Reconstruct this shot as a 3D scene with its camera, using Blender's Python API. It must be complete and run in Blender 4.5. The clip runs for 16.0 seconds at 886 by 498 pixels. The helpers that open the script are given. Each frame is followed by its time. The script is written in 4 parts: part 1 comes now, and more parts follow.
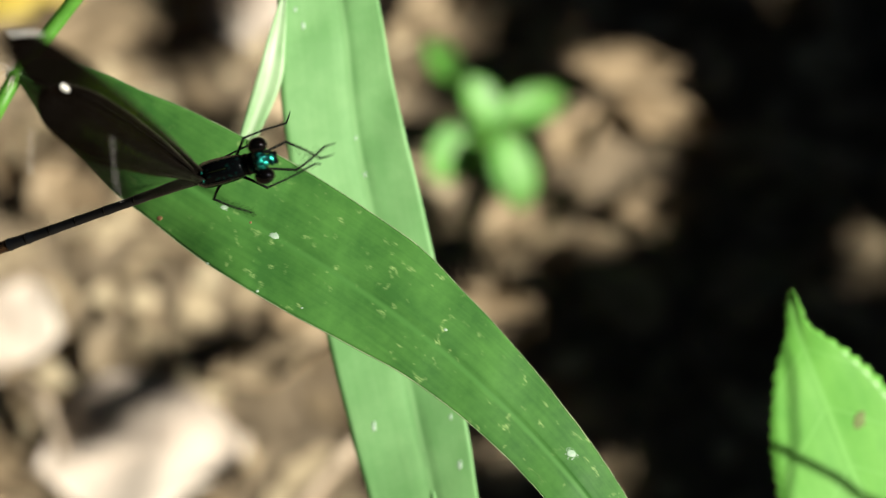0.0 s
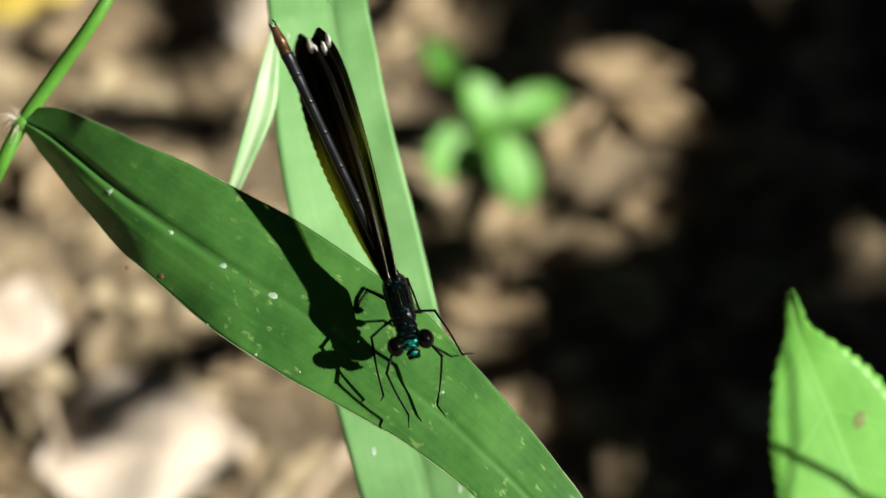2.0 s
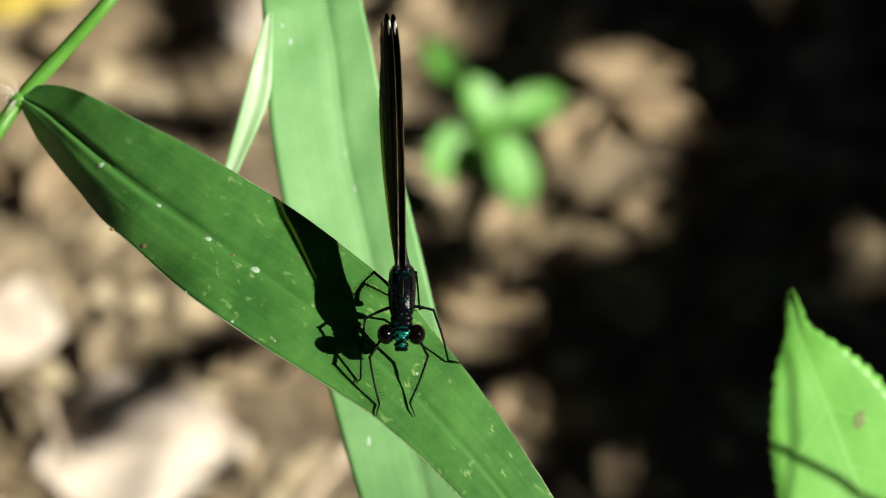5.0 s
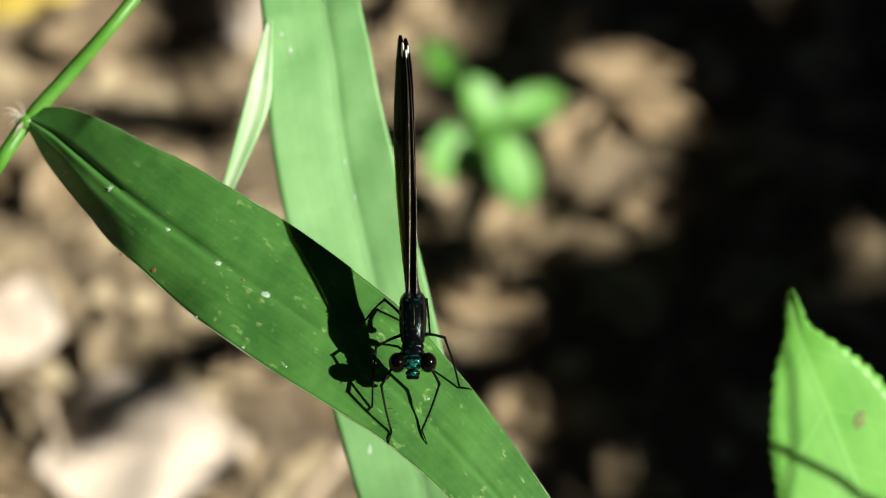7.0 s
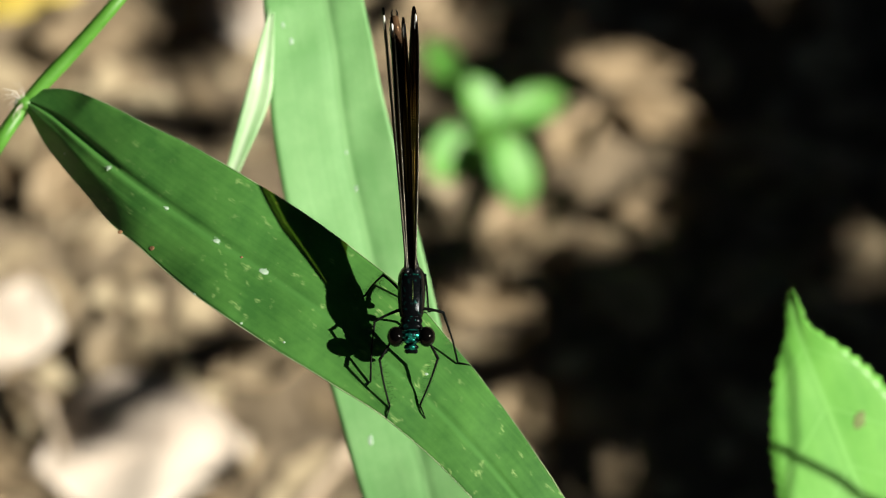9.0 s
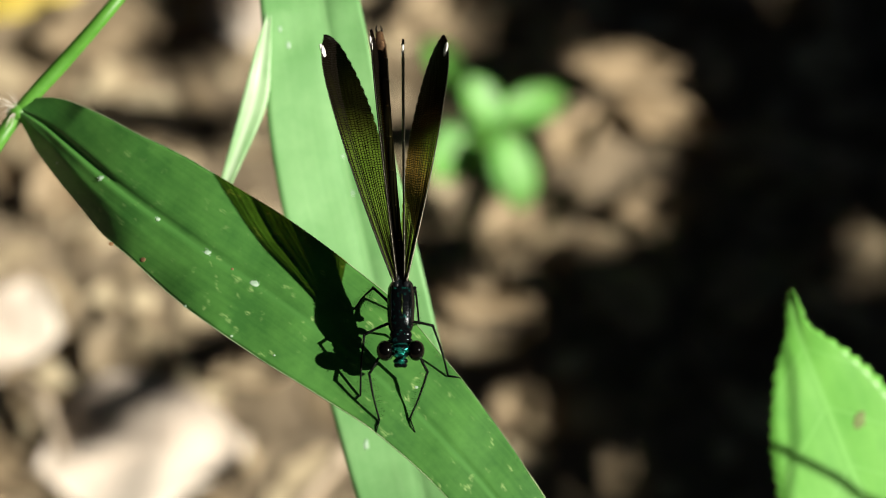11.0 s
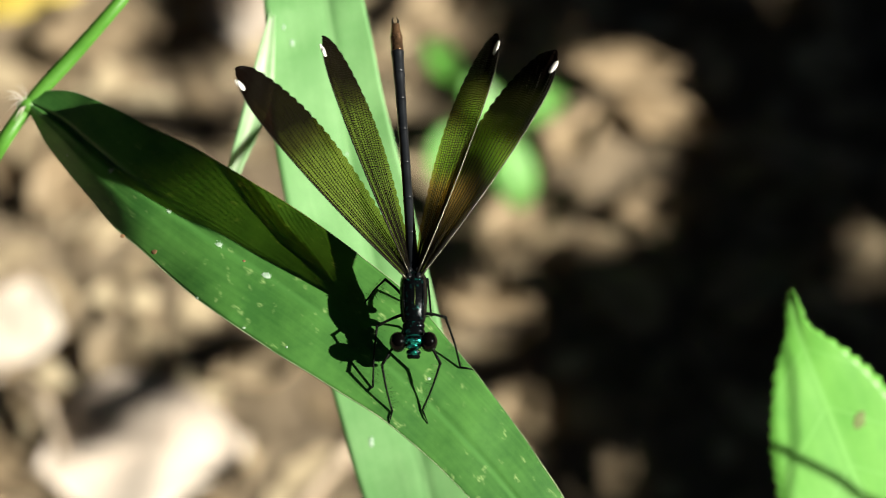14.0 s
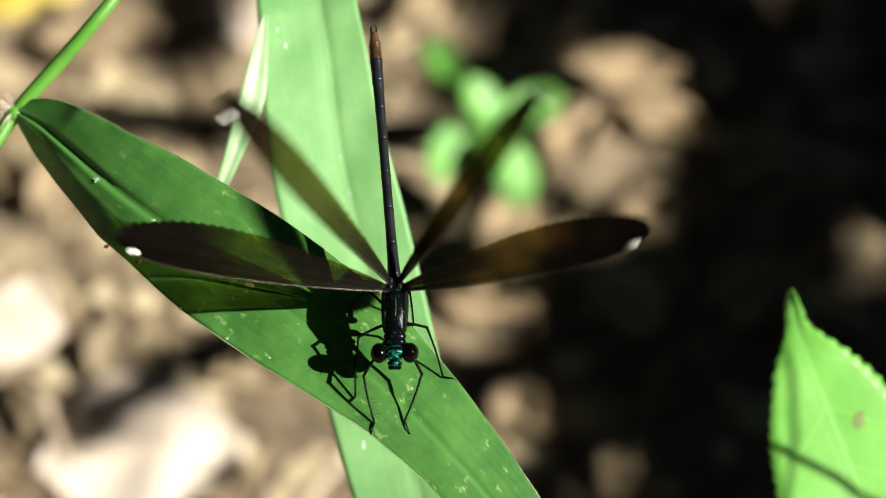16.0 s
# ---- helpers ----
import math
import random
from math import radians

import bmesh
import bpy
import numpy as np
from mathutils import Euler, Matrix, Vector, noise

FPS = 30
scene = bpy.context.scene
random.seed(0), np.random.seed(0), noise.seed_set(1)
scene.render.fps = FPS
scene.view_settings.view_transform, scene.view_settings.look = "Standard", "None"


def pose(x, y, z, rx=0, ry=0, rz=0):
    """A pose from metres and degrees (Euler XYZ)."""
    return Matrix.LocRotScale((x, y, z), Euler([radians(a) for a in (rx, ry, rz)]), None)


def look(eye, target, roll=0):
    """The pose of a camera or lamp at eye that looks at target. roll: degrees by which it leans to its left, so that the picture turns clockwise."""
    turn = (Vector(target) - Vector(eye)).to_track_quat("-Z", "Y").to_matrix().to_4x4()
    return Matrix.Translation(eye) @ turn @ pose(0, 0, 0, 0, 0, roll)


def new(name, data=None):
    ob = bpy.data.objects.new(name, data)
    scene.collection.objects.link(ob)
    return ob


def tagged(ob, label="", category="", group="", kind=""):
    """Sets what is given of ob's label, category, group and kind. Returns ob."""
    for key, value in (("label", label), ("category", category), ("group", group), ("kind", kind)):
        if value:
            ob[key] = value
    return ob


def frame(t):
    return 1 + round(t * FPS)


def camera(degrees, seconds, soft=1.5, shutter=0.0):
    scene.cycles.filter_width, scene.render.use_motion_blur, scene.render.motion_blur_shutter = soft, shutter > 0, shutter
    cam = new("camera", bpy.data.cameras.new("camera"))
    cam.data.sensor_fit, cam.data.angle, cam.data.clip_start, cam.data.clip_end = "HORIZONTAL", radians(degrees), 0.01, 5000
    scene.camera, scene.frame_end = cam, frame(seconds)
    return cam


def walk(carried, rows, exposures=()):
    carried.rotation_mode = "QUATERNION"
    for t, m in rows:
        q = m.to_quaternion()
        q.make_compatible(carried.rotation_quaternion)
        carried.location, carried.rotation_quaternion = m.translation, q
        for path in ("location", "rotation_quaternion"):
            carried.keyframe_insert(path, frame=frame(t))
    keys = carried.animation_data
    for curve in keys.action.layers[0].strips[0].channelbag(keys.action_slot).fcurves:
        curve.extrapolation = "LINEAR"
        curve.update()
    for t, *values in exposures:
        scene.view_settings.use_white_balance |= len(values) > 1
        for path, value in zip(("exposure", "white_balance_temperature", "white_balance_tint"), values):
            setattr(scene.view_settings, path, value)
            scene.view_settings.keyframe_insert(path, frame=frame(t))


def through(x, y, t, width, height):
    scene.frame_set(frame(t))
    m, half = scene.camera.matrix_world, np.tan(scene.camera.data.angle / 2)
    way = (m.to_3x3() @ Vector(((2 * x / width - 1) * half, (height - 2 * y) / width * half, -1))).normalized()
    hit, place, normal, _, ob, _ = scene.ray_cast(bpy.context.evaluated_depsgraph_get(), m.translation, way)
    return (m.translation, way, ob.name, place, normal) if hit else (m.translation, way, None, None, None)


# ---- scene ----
from mathutils.bvhtree import BVHTree

# ---- camera: a still macro shot, looking down at 50 degrees ----
MM = 0.001
WIDE = 10.0                      # field of view
PX = 15.0                        # picture units to a millimetre at the focus
FOCUS = 1568 / PX / 2 / math.tan(radians(WIDE / 2))   # mm
HEIGHT = 0.23                    # focus point above the ground
PITCH = 40.0
STAGE = Matrix.Translation((0, 0, HEIGHT)) @ pose(0, 0, 0, PITCH) @ Matrix.Scale(MM, 4)
TURN = pose(0, 0, 0, PITCH)

cam = camera(WIDE, 16.0, soft=1.0, shutter=0.9)
cam.data.dof.use_dof = True
cam.data.dof.focus_distance = (FOCUS - 6) * MM
cam.data.dof.aperture_fstop = 21.0
EYE = pose(*(STAGE @ Vector((0, 0, FOCUS))), PITCH)
walk(cam, [(0.0, EYE), (16.0, EYE)], [(0.0, 0.88), (11.5, 0.91), (12.5, 0.93), (14.5, 1.13), (16.0, 1.21)])

# ---- daylight ----
SUN = Vector((0.776, 0.16, 0.61)).normalized()        # towards the sun, in stage axes
SUN_W = (TURN @ SUN).normalized()
world = bpy.data.worlds.new("sky")
scene.world = world
world.use_nodes = True
sky = world.node_tree.nodes.new("ShaderNodeTexSky")
sky.sky_type, sky.sun_disc = "NISHITA", False
sky.sun_elevation = math.asin(SUN_W.z)
sky.sun_rotation = math.atan2(SUN_W.x, SUN_W.y)
world.node_tree.links.new(sky.outputs[0], world.node_tree.nodes["Background"].inputs[0])
world.node_tree.nodes["Background"].inputs[1].default_value = 0.0022
sun = new("sun", bpy.data.lights.new("sun", "SUN"))
sun.data.energy, sun.data.angle, sun.data.color = 5.0, radians(0.8), (1, 0.945, 0.81)
sun.matrix_world = look((0, 0, 0), -SUN_W)


# ---- places ----
def at(x, y, z=0.0):
    """Stage point (mm) at picture place x, y, z mm nearer than the focus."""
    s = (FOCUS - z) / FOCUS
    return Vector(((x - 784) / PX * s, (441 - y) / PX * s, z))


def down(x, y, high=0.0):
    """World point at picture place x, y, at a height in metres over the ground."""
    eye, p = STAGE @ Vector((0, 0, FOCUS)), STAGE @ at(x, y)
    return eye + (p - eye) * ((high - eye.z) / (p.z - eye.z))


SLOPE = 0.6                       # the resting leaf falls away up the picture
LEAF_N = Vector((0, SLOPE, 1)).normalized()


def over_leaf(x, y, high=0.0):
    """Stage point at picture place x, y, high mm over the plane of the leaf."""
    z = 0.0
    for _ in range(12):
        z = high / LEAF_N.z - SLOPE * at(x, y, z).y
    return at(x, y, z)


# ---- materials ----
def material(name, rough=0.6, metal=0.0, spec=0.5):
    m = bpy.data.materials.new(name)
    m.use_nodes = True
    p = m.node_tree.nodes["Principled BSDF"]
    p.inputs["Roughness"].default_value = rough
    p.inputs["Metallic"].default_value = metal
    p.inputs["Specular IOR Level"].default_value = spec
    return m, m.node_tree.nodes, m.node_tree.links, p


def add_node(nodes, kind, **values):
    n = nodes.new(kind)
    for k, v in values.items():
        n.inputs[k].default_value = v
    return n


def ramp(nodes, links, fac, *stops):
    r = nodes.new("ShaderNodeValToRGB")
    while len(r.color_ramp.elements) < len(stops):
        r.color_ramp.elements.new(0.5)
    for e, (p, c) in zip(r.color_ramp.elements, stops):
        e.position, e.color = p, (*c, 1) if len(c) == 3 else c
    links.new(fac, r.inputs[0])
    return r.outputs[0]


def mix(nodes, links, fac, a, b, how="MIX"):
    n = nodes.new("ShaderNodeMix")
    n.data_type, n.blend_type = "RGBA", how
    for i, v in ((0, fac), (6, a), (7, b)):
        if isinstance(v, (int, float)):
            n.inputs[i].default_value = v
        elif isinstance(v, tuple):
            n.inputs[i].default_value = (*v, 1)
        else:
            links.new(v, n.inputs[i])
    return n.outputs[2]


def leaf_material(name, dark, light, rib, lines=0.9, through=0.25, rough=0.42, flecks=0.0, herring=0.0, streak=0.4, spec=0.45):
    """A living leaf; the map runs in mm along (u) and across (v) the blade."""
    m, n, l, p = material(name, rough, 0, spec)
    uv = n.new("ShaderNodeUVMap")
    mp = add_node(n, "ShaderNodeMapping")
    mp.inputs["Scale"].default_value = (0.02, lines, 1)
    l.new(uv.outputs[0], mp.inputs[0])
    fine = add_node(n, "ShaderNodeTexNoise", Scale=2.2, Detail=3.0)
    l.new(mp.outputs[0], fine.inputs[0])
    broad = add_node(n, "ShaderNodeTexNoise", Scale=0.13, Detail=6.0, Roughness=0.65)
    l.new(uv.outputs[0], broad.inputs[0])
    both = n.new("ShaderNodeMath")
    both.operation = "MULTIPLY_ADD"
    l.new(fine.outputs[0], both.inputs[0])
    both.inputs[1].default_value = streak
    l.new(broad.outputs[0], both.inputs[2])
    col = ramp(n, l, both.outputs[0], (0.45 + 0.15 * streak, dark), (0.75 + 0.6 * streak, light))
    sep = n.new("ShaderNodeSeparateXYZ")
    l.new(uv.outputs[0], sep.inputs[0])
    off = n.new("ShaderNodeMath")
    off.operation = "ABSOLUTE"
    l.new(sep.outputs[1], off.inputs[0])
    line = ramp(n, l, off.outputs[0], (0.12, (1, 1, 1)), (0.45, (0, 0, 0)))
    col = mix(n, l, line, col, rib)
    if herring:
        # side veins that lean forward from the midrib
        lean = n.new("ShaderNodeMath")
        lean.operation = "MULTIPLY_ADD"
        l.new(off.outputs[0], lean.inputs[0])
        lean.inputs[1].default_value = -0.8
        l.new(sep.outputs[0], lean.inputs[2])
        wav = n.new("ShaderNodeMath")
        wav.operation = "PINGPONG"
        wav.inputs[1].default_value = herring
        l.new(lean.outputs[0], wav.inputs[0])
        side = ramp(n, l, wav.outputs[0], (0.0, (0.7, 0.7, 0.7)), (0.35, (0, 0, 0)))
        col = mix(n, l, side, col, rib)
    if flecks:
        m2 = add_node(n, "ShaderNodeMapping")
        m2.inputs["Scale"].default_value = (0.62, 0.85, 1)
        l.new(uv.outputs[0], m2.inputs[0])
        vo = add_node(n, "ShaderNodeTexNoise", Scale=1.0, Detail=1.5, Roughness=0.6)
        l.new(m2.outputs[0], vo.inputs[0])
        dots = ramp(n, l, vo.outputs[0], (0.61, (0, 0, 0)), (0.73, (0.62, 0.62, 0.62)))
        some = add_node(n, "ShaderNodeTexNoise", Scale=0.10, Detail=1.0)
        l.new(uv.outputs[0], some.inputs[0])
        zone = ramp(n, l, some.outputs[0], (0.36, (0, 0, 0)), (0.52, (flecks, flecks, flecks)))
        scratch = add_node(n, "ShaderNodeMapping")
        scratch.inputs["Scale"].default_value = (0.8, 4.6, 1)
        l.new(uv.outputs[0], scratch.inputs[0])
        grit = add_node(n, "ShaderNodeTexNoise", Scale=1.6, Detail=2.0)
        l.new(scratch.outputs[0], grit.inputs[0])
        torn = ramp(n, l, grit.outputs[0], (0.44, (0, 0, 0)), (0.54, (1, 1, 1)))
        along = n.new("ShaderNodeMapRange")
        along.inputs[1].default_value, along.inputs[2].default_value = 14.0, 46.0
        l.new(sep.outputs[0], along.inputs[0])
        older = ramp(n, l, along.outputs[0], (0.0, (0.3, 0.3, 0.3)), (1.0, (1, 1, 1)))
        f = mix(n, l, 1.0, mix(n, l, 1.0, dots, mix(n, l, 1.0, zone, older, "MULTIPLY"), "MULTIPLY"), torn, "MULTIPLY")
        col = mix(n, l, f, col, (0.50, 0.70, 0.27))
    l.new(col, p.inputs["Base Color"])
    bump = add_node(n, "ShaderNodeBump", Strength=0.1, Distance=0.0002)
    l.new(fine.outputs[0], bump.inputs["Height"])
    l.new(bump.outputs[0], p.inputs["Normal"])
    tr = n.new("ShaderNodeBsdfTranslucent")
    warm = mix(n, l, 1.0, col, (1.5, 1.5, 0.7), "MULTIPLY")
    l.new(warm, tr.inputs[0])
    ms = n.new("ShaderNodeMixShader")
    ms.inputs[0].default_value = through
    l.new(p.outputs[0], ms.inputs[1])
    l.new(tr.outputs[0], ms.inputs[2])
    l.new(ms.outputs[0], n["Material Output"].inputs[0])
    return m


def plain(name, a, b, scale=900.0, rough=0.6, metal=0.0, bump=0.3, deep=0.0003, spread=0.0, spec=0.5):
    """Two-tone grained surface in object space; spread: how much each object differs."""
    m, n, l, p = material(name, rough, metal, spec)
    co = n.new("ShaderNodeTexCoord")
    t = add_node(n, "ShaderNodeTexNoise", Scale=scale, Detail=5.0, Roughness=0.6)
    l.new(co.outputs["Object"], t.inputs[0])
    big = add_node(n, "ShaderNodeTexNoise", Scale=scale * 0.12, Detail=2.0)
    l.new(co.outputs["Object"], big.inputs[0])
    s = n.new("ShaderNodeMath")
    s.operation = "MULTIPLY_ADD"
    s.inputs[1].default_value = 0.5
    l.new(t.outputs[0], s.inputs[0])
    l.new(big.outputs[0], s.inputs[2])
    col = ramp(n, l, s.outputs[0], (0.5, a), (1.0, b))
    if spread:
        info = n.new("ShaderNodeObjectInfo")
        tone = ramp(n, l, info.outputs["Random"], (0.0, (1 - spread,) * 3), (0.5, (1, 0.93, 0.85)), (1.0, (1 + spread, 1 + spread, 1 + spread)))
        col = mix(n, l, 1.0, col, tone, "MULTIPLY")
    l.new(col, p.inputs["Base Color"])
    bp = add_node(n, "ShaderNodeBump", Strength=bump, Distance=deep)
    l.new(t.outputs[0], bp.inputs["Height"])
    l.new(bp.outputs[0], p.inputs["Normal"])
    return m


def wing_material():
    """Smoky membrane: net of dark veins, olive in the inner part, black towards the tip."""
    m, n, l, p = material("smoky_wing_membrane", 0.4, 0, 0.04)
    uv = n.new("ShaderNodeUVMap")
    sep = n.new("ShaderNodeSeparateXYZ")
    l.new(uv.outputs[0], sep.inputs[0])
    cloud = add_node(n, "ShaderNodeTexNoise", Scale=0.25, Detail=2.0)
    l.new(uv.outputs[0], cloud.inputs[0])
    pos = n.new("ShaderNodeMath")
    pos.operation = "MULTIPLY_ADD"
    pos.inputs[1].default_value = 4.0
    l.new(cloud.outputs[0], pos.inputs[0])
    l.new(sep.outputs[0], pos.inputs[2])
    unit = n.new("ShaderNodeMath")
    unit.operation = "DIVIDE"
    unit.inputs[1].default_value = 35.0
    l.new(pos.outputs[0], unit.inputs[0])
    tint = ramp(n, l, unit.outputs[0], (0.05, (0.44, 0.31, 0.10)), (0.35, (0.80, 0.64, 0.22)), (0.55, (0.64, 0.50, 0.16)), (0.66, (0.20, 0.125, 0.045)), (0.73, (0.03, 0.019, 0.011)), (0.80, (0.035, 0.02, 0.01)), (0.88, (0.008, 0.006, 0.005)))
    tr = n.new("ShaderNodeBsdfTransparent")
    l.new(tint, tr.inputs[0])
    p.inputs["Base Color"].default_value = (0.008, 0.005, 0.0036, 1)
    glow = n.new("ShaderNodeBsdfTranslucent")
    l.new(mix(n, l, 1.0, tint, (0.55, 0.62, 0.3), "MULTIPLY"), glow.inputs[0])
    body = n.new("ShaderNodeMixShader")
    body.inputs[0].default_value = 0.07
    l.new(p.outputs[0], body.inputs[1])
    l.new(glow.outputs[0], body.inputs[2])
    ms = n.new("ShaderNodeMixShader")
    ms.inputs[0].default_value = 0.3
    l.new(tr.outputs[0], ms.inputs[1])
    l.new(body.outputs[0], ms.inputs[2])
    l.new(ms.outputs[0], n["Material Output"].inputs[0])
    return m


def metal_green(name, a, b, c, rugged=0.7, metal=0.85, rough=0.24):
    m, n, l, p = material(name, rough, metal, 0.08)
    co = n.new("ShaderNodeTexCoord")
    t = add_node(n, "ShaderNodeTexNoise", Scale=1.9, Detail=4.0)
    l.new(co.outputs["Object"], t.inputs[0])
    l.new(ramp(n, l, t.outputs[0], (a, (0.004, 0.005, 0.006)), (b, (0.008, 0.06, 0.052)), (c, (0.025, 0.38, 0.29))), p.inputs["Base Color"])
    bp = add_node(n, "ShaderNodeBump", Strength=rugged, Distance=0.00025)
    l.new(t.outputs[0], bp.inputs["Height"])
    l.new(bp.outputs[0], p.inputs["Normal"])
    return m


LEAF = leaf_material("broad_grass_leaf", (0.043, 0.160, 0.029), (0.108, 0.305, 0.060), (0.072, 0.225, 0.046), flecks=1.0, lines=0.9, streak=0.22, rough=0.45, spec=0.75)
BLADE = leaf_material("pale_grass_blade", (0.15, 0.36, 0.125), (0.23, 0.46, 0.19), (0.21, 0.44, 0.175), lines=0.7, rough=0.62, streak=0.18)
STRAW = leaf_material("bleached_blade", (0.22, 0.42, 0.19), (0.42, 0.58, 0.37), (0.44, 0.58, 0.40))
STEM = leaf_material("green_stem", (0.08, 0.26, 0.03), (0.13, 0.36, 0.05), (0.10, 0.3, 0.04))
HERB = leaf_material("bright_herb_leaf", (0.125, 0.385, 0.06), (0.19, 0.49, 0.09), (0.20, 0.50, 0.11), lines=0.3, herring=4.0)
SEEDLING = leaf_material("seedling_leaf", (0.08, 0.29, 0.045), (0.17, 0.45, 0.075), (0.2, 0.45, 0.1), lines=0.2)
SHADE = leaf_material("blocker_leaf", (0.04, 0.09, 0.02), (0.06, 0.13, 0.03), (0.08, 0.15, 0.05), through=0.01)
DEAD = plain("dead_leaf", (0.19, 0.145, 0.09), (0.54, 0.435, 0.295), 7.0, 0.75, spread=0.35)
PALE_DEAD = plain("bleached_dead_leaf", (0.55, 0.44, 0.36), (0.88, 0.80, 0.70), 5.0, 0.75)
YELLOW_DEAD = plain("yellow_dead_leaf", (0.55, 0.42, 0.06), (0.70, 0.55, 0.12), 5.0, 0.7)
SOIL = plain("forest_soil", (0.10, 0.075, 0.048), (0.33, 0.26, 0.175), 120, 0.95, bump=0.8, deep=0.004)
TWIG = plain("dry_twig", (0.30, 0.23, 0.16), (0.5, 0.41, 0.31), 400, 0.8)
CHITIN = metal_green("green_chitin", 0.42, 0.5, 0.62)
THORAX = metal_green("black_green_chitin", 0.59, 0.78, 1.0, 0.3, 0.55, 0.16)
GOLD = plain("gold_green_chitin", (0.006, 0.010, 0.003), (0.10, 0.17, 0.03), 5.0, 0.35, 0.8)
BLACK = plain("black_chitin", (0.003, 0.0033, 0.004), (0.010, 0.011, 0.013), 2.0, 0.2, spec=0.12, bump=0.1, deep=0.00005)
LEGBLACK = plain("leg_black", (0.002, 0.0025, 0.0025), (0.006, 0.007, 0.006), 2.0, 0.4, spec=0.04)
EYEMAT = plain("eye_black", (0.0008, 0.0007, 0.0007), (0.0016, 0.0014, 0.0013), 4.0, 0.09, bump=0.0, deep=0.00001, spec=0.2)
EYEMAT.node_tree.nodes["Principled BSDF"].inputs["IOR"].default_value = 1.42
ABDOMEN = plain("blue_black_chitin", (0.006, 0.007, 0.009), (0.016, 0.019, 0.024), 1.5, 0.34, 0.3, spec=0.3, bump=0.05, deep=0.00002)
BRONZE = plain("bronze_tail", (0.02, 0.013, 0.009), (0.30, 0.17, 0.09), 1.2, 0.24, 0.7)
WHITE = plain("white_cell", (0.75, 0.75, 0.72), (0.85, 0.85, 0.82), 2.0, 0.5)
SPECK = plain("whitish_speck", (0.20, 0.34, 0.22), (0.42, 0.54, 0.44), 2.0, 0.7)
BROWNSPECK = plain("brown_speck", (0.14, 0.07, 0.03), (0.26, 0.15, 0.07), 2.0, 0.7)
MARGIN = plain("leaf_margin", (0.10, 0.22, 0.07), (0.42, 0.50, 0.30), 2.0, 0.6)
WITHER = plain("withered_spot", (0.10, 0.12, 0.04), (0.20, 0.30, 0.08), 1.5, 0.7)
HAIR = plain("pale_hair", (0.5, 0.46, 0.4), (0.65, 0.6, 0.52), 2.0, 0.6)
WING = wing_material()
COSTA = plain("wing_front_vein", (0.03, 0.028, 0.022), (0.09, 0.085, 0.065), 2.0, 0.3, 0.8)
VEIN = plain("wing_vein", (0.004, 0.0032, 0.0025), (0.009, 0.0075, 0.006), 2.0, 0.4, spec=0.06)


# ---- mesh tools ----
def mesh(name, verts, faces, mat, uv=None, smooth=True):
    me = bpy.data.meshes.new(name)
    me.from_pydata([tuple(v) for v in verts], [], faces)
    if uv is not None:
        lay = me.uv_layers.new(name="UVMap")
        lay.data.foreach_set("uv", [c for lp in me.loops for c in uv[lp.vertex_index]])
    me.materials.append(mat)
    if smooth:
        me.polygons.foreach_set("use_smooth", [True] * len(me.polygons))
    me.update()
    return me


def part(name, data, parent, label="", m=None):
    ob = new(name, data)
    ob.parent = parent
    if m is not None:
        ob.matrix_basis = m
    return tagged(ob, label)


def thing(name, m=None, data=None):
    ob = new(name, data)
    if m is not None:
        ob.matrix_basis = m
    return ob


def smooth_path(points, n):
    """n points along a smooth curve through the given ones (tuples or vectors of any length)."""
    p = np.array([tuple(q) for q in points], float)
    p = np.vstack([2 * p[0] - p[1], p, 2 * p[-1] - p[-2]])
    out = []
    for t in np.linspace(0, len(p) - 3 - 1e-9, n):
        i = int(t)
        f = t - i
        a, b, c, d = p[i:i + 4]
        out.append(0.5 * (2 * b + (c - a) * f + (2 * a - 5 * b + 4 * c - d) * f * f + (3 * b - a - 3 * c + d) * f ** 3))
    return np.array(out)


def tube(points, radii, sides=8, flat=1.0):
    """Verts, faces of a closed tube through points."""
    P = [Vector(p) for p in points]
    R = [radii] * len(P) if isinstance(radii, (int, float)) else list(radii)
    verts, faces = [], []
    side = None
    for i, p in enumerate(P):
        d = (P[min(i + 1, len(P) - 1)] - P[max(i - 1, 0)]).normalized()
        if side is None:
            side = d.orthogonal().normalized()
        side = (side - d * side.dot(d)).normalized()
        up = d.cross(side)
        for k in range(sides):
            a = 2 * math.pi * k / sides
            verts.append(p + side * (math.cos(a) * R[i]) + up * (math.sin(a) * R[i] * flat))
    for i in range(len(P) - 1):
        for k in range(sides):
            a, b = i * sides + k, i * sides + (k + 1) % sides
            faces.append((a, b, b + sides, a + sides))
    faces.append(tuple(reversed(range(sides))))
    faces.append(tuple(range((len(P) - 1) * sides, len(P) * sides)))
    return verts, faces


def merge(*pieces):
    verts, faces = [], []
    for v, f in pieces:
        k = len(verts)
        verts += list(v)
        faces += [tuple(i + k for i in q) for q in f]
    return verts, faces


def ball(centre, size, rings=12, sides=16):
    verts, faces = [], []
    c = Vector(centre)
    for i in range(rings + 1):
        th = math.pi * i / rings
        for k in range(sides):
            a = 2 * math.pi * k / sides
            verts.append(c + Vector((size[0] * math.sin(th) * math.cos(a), size[1] * math.sin(th) * math.sin(a), size[2] * math.cos(th))))
    for i in range(rings):
        for k in range(sides):
            a, b = i * sides + k, i * sides + (k + 1) % sides
            faces.append((a, a + sides, b + sides, b))
    return verts, faces


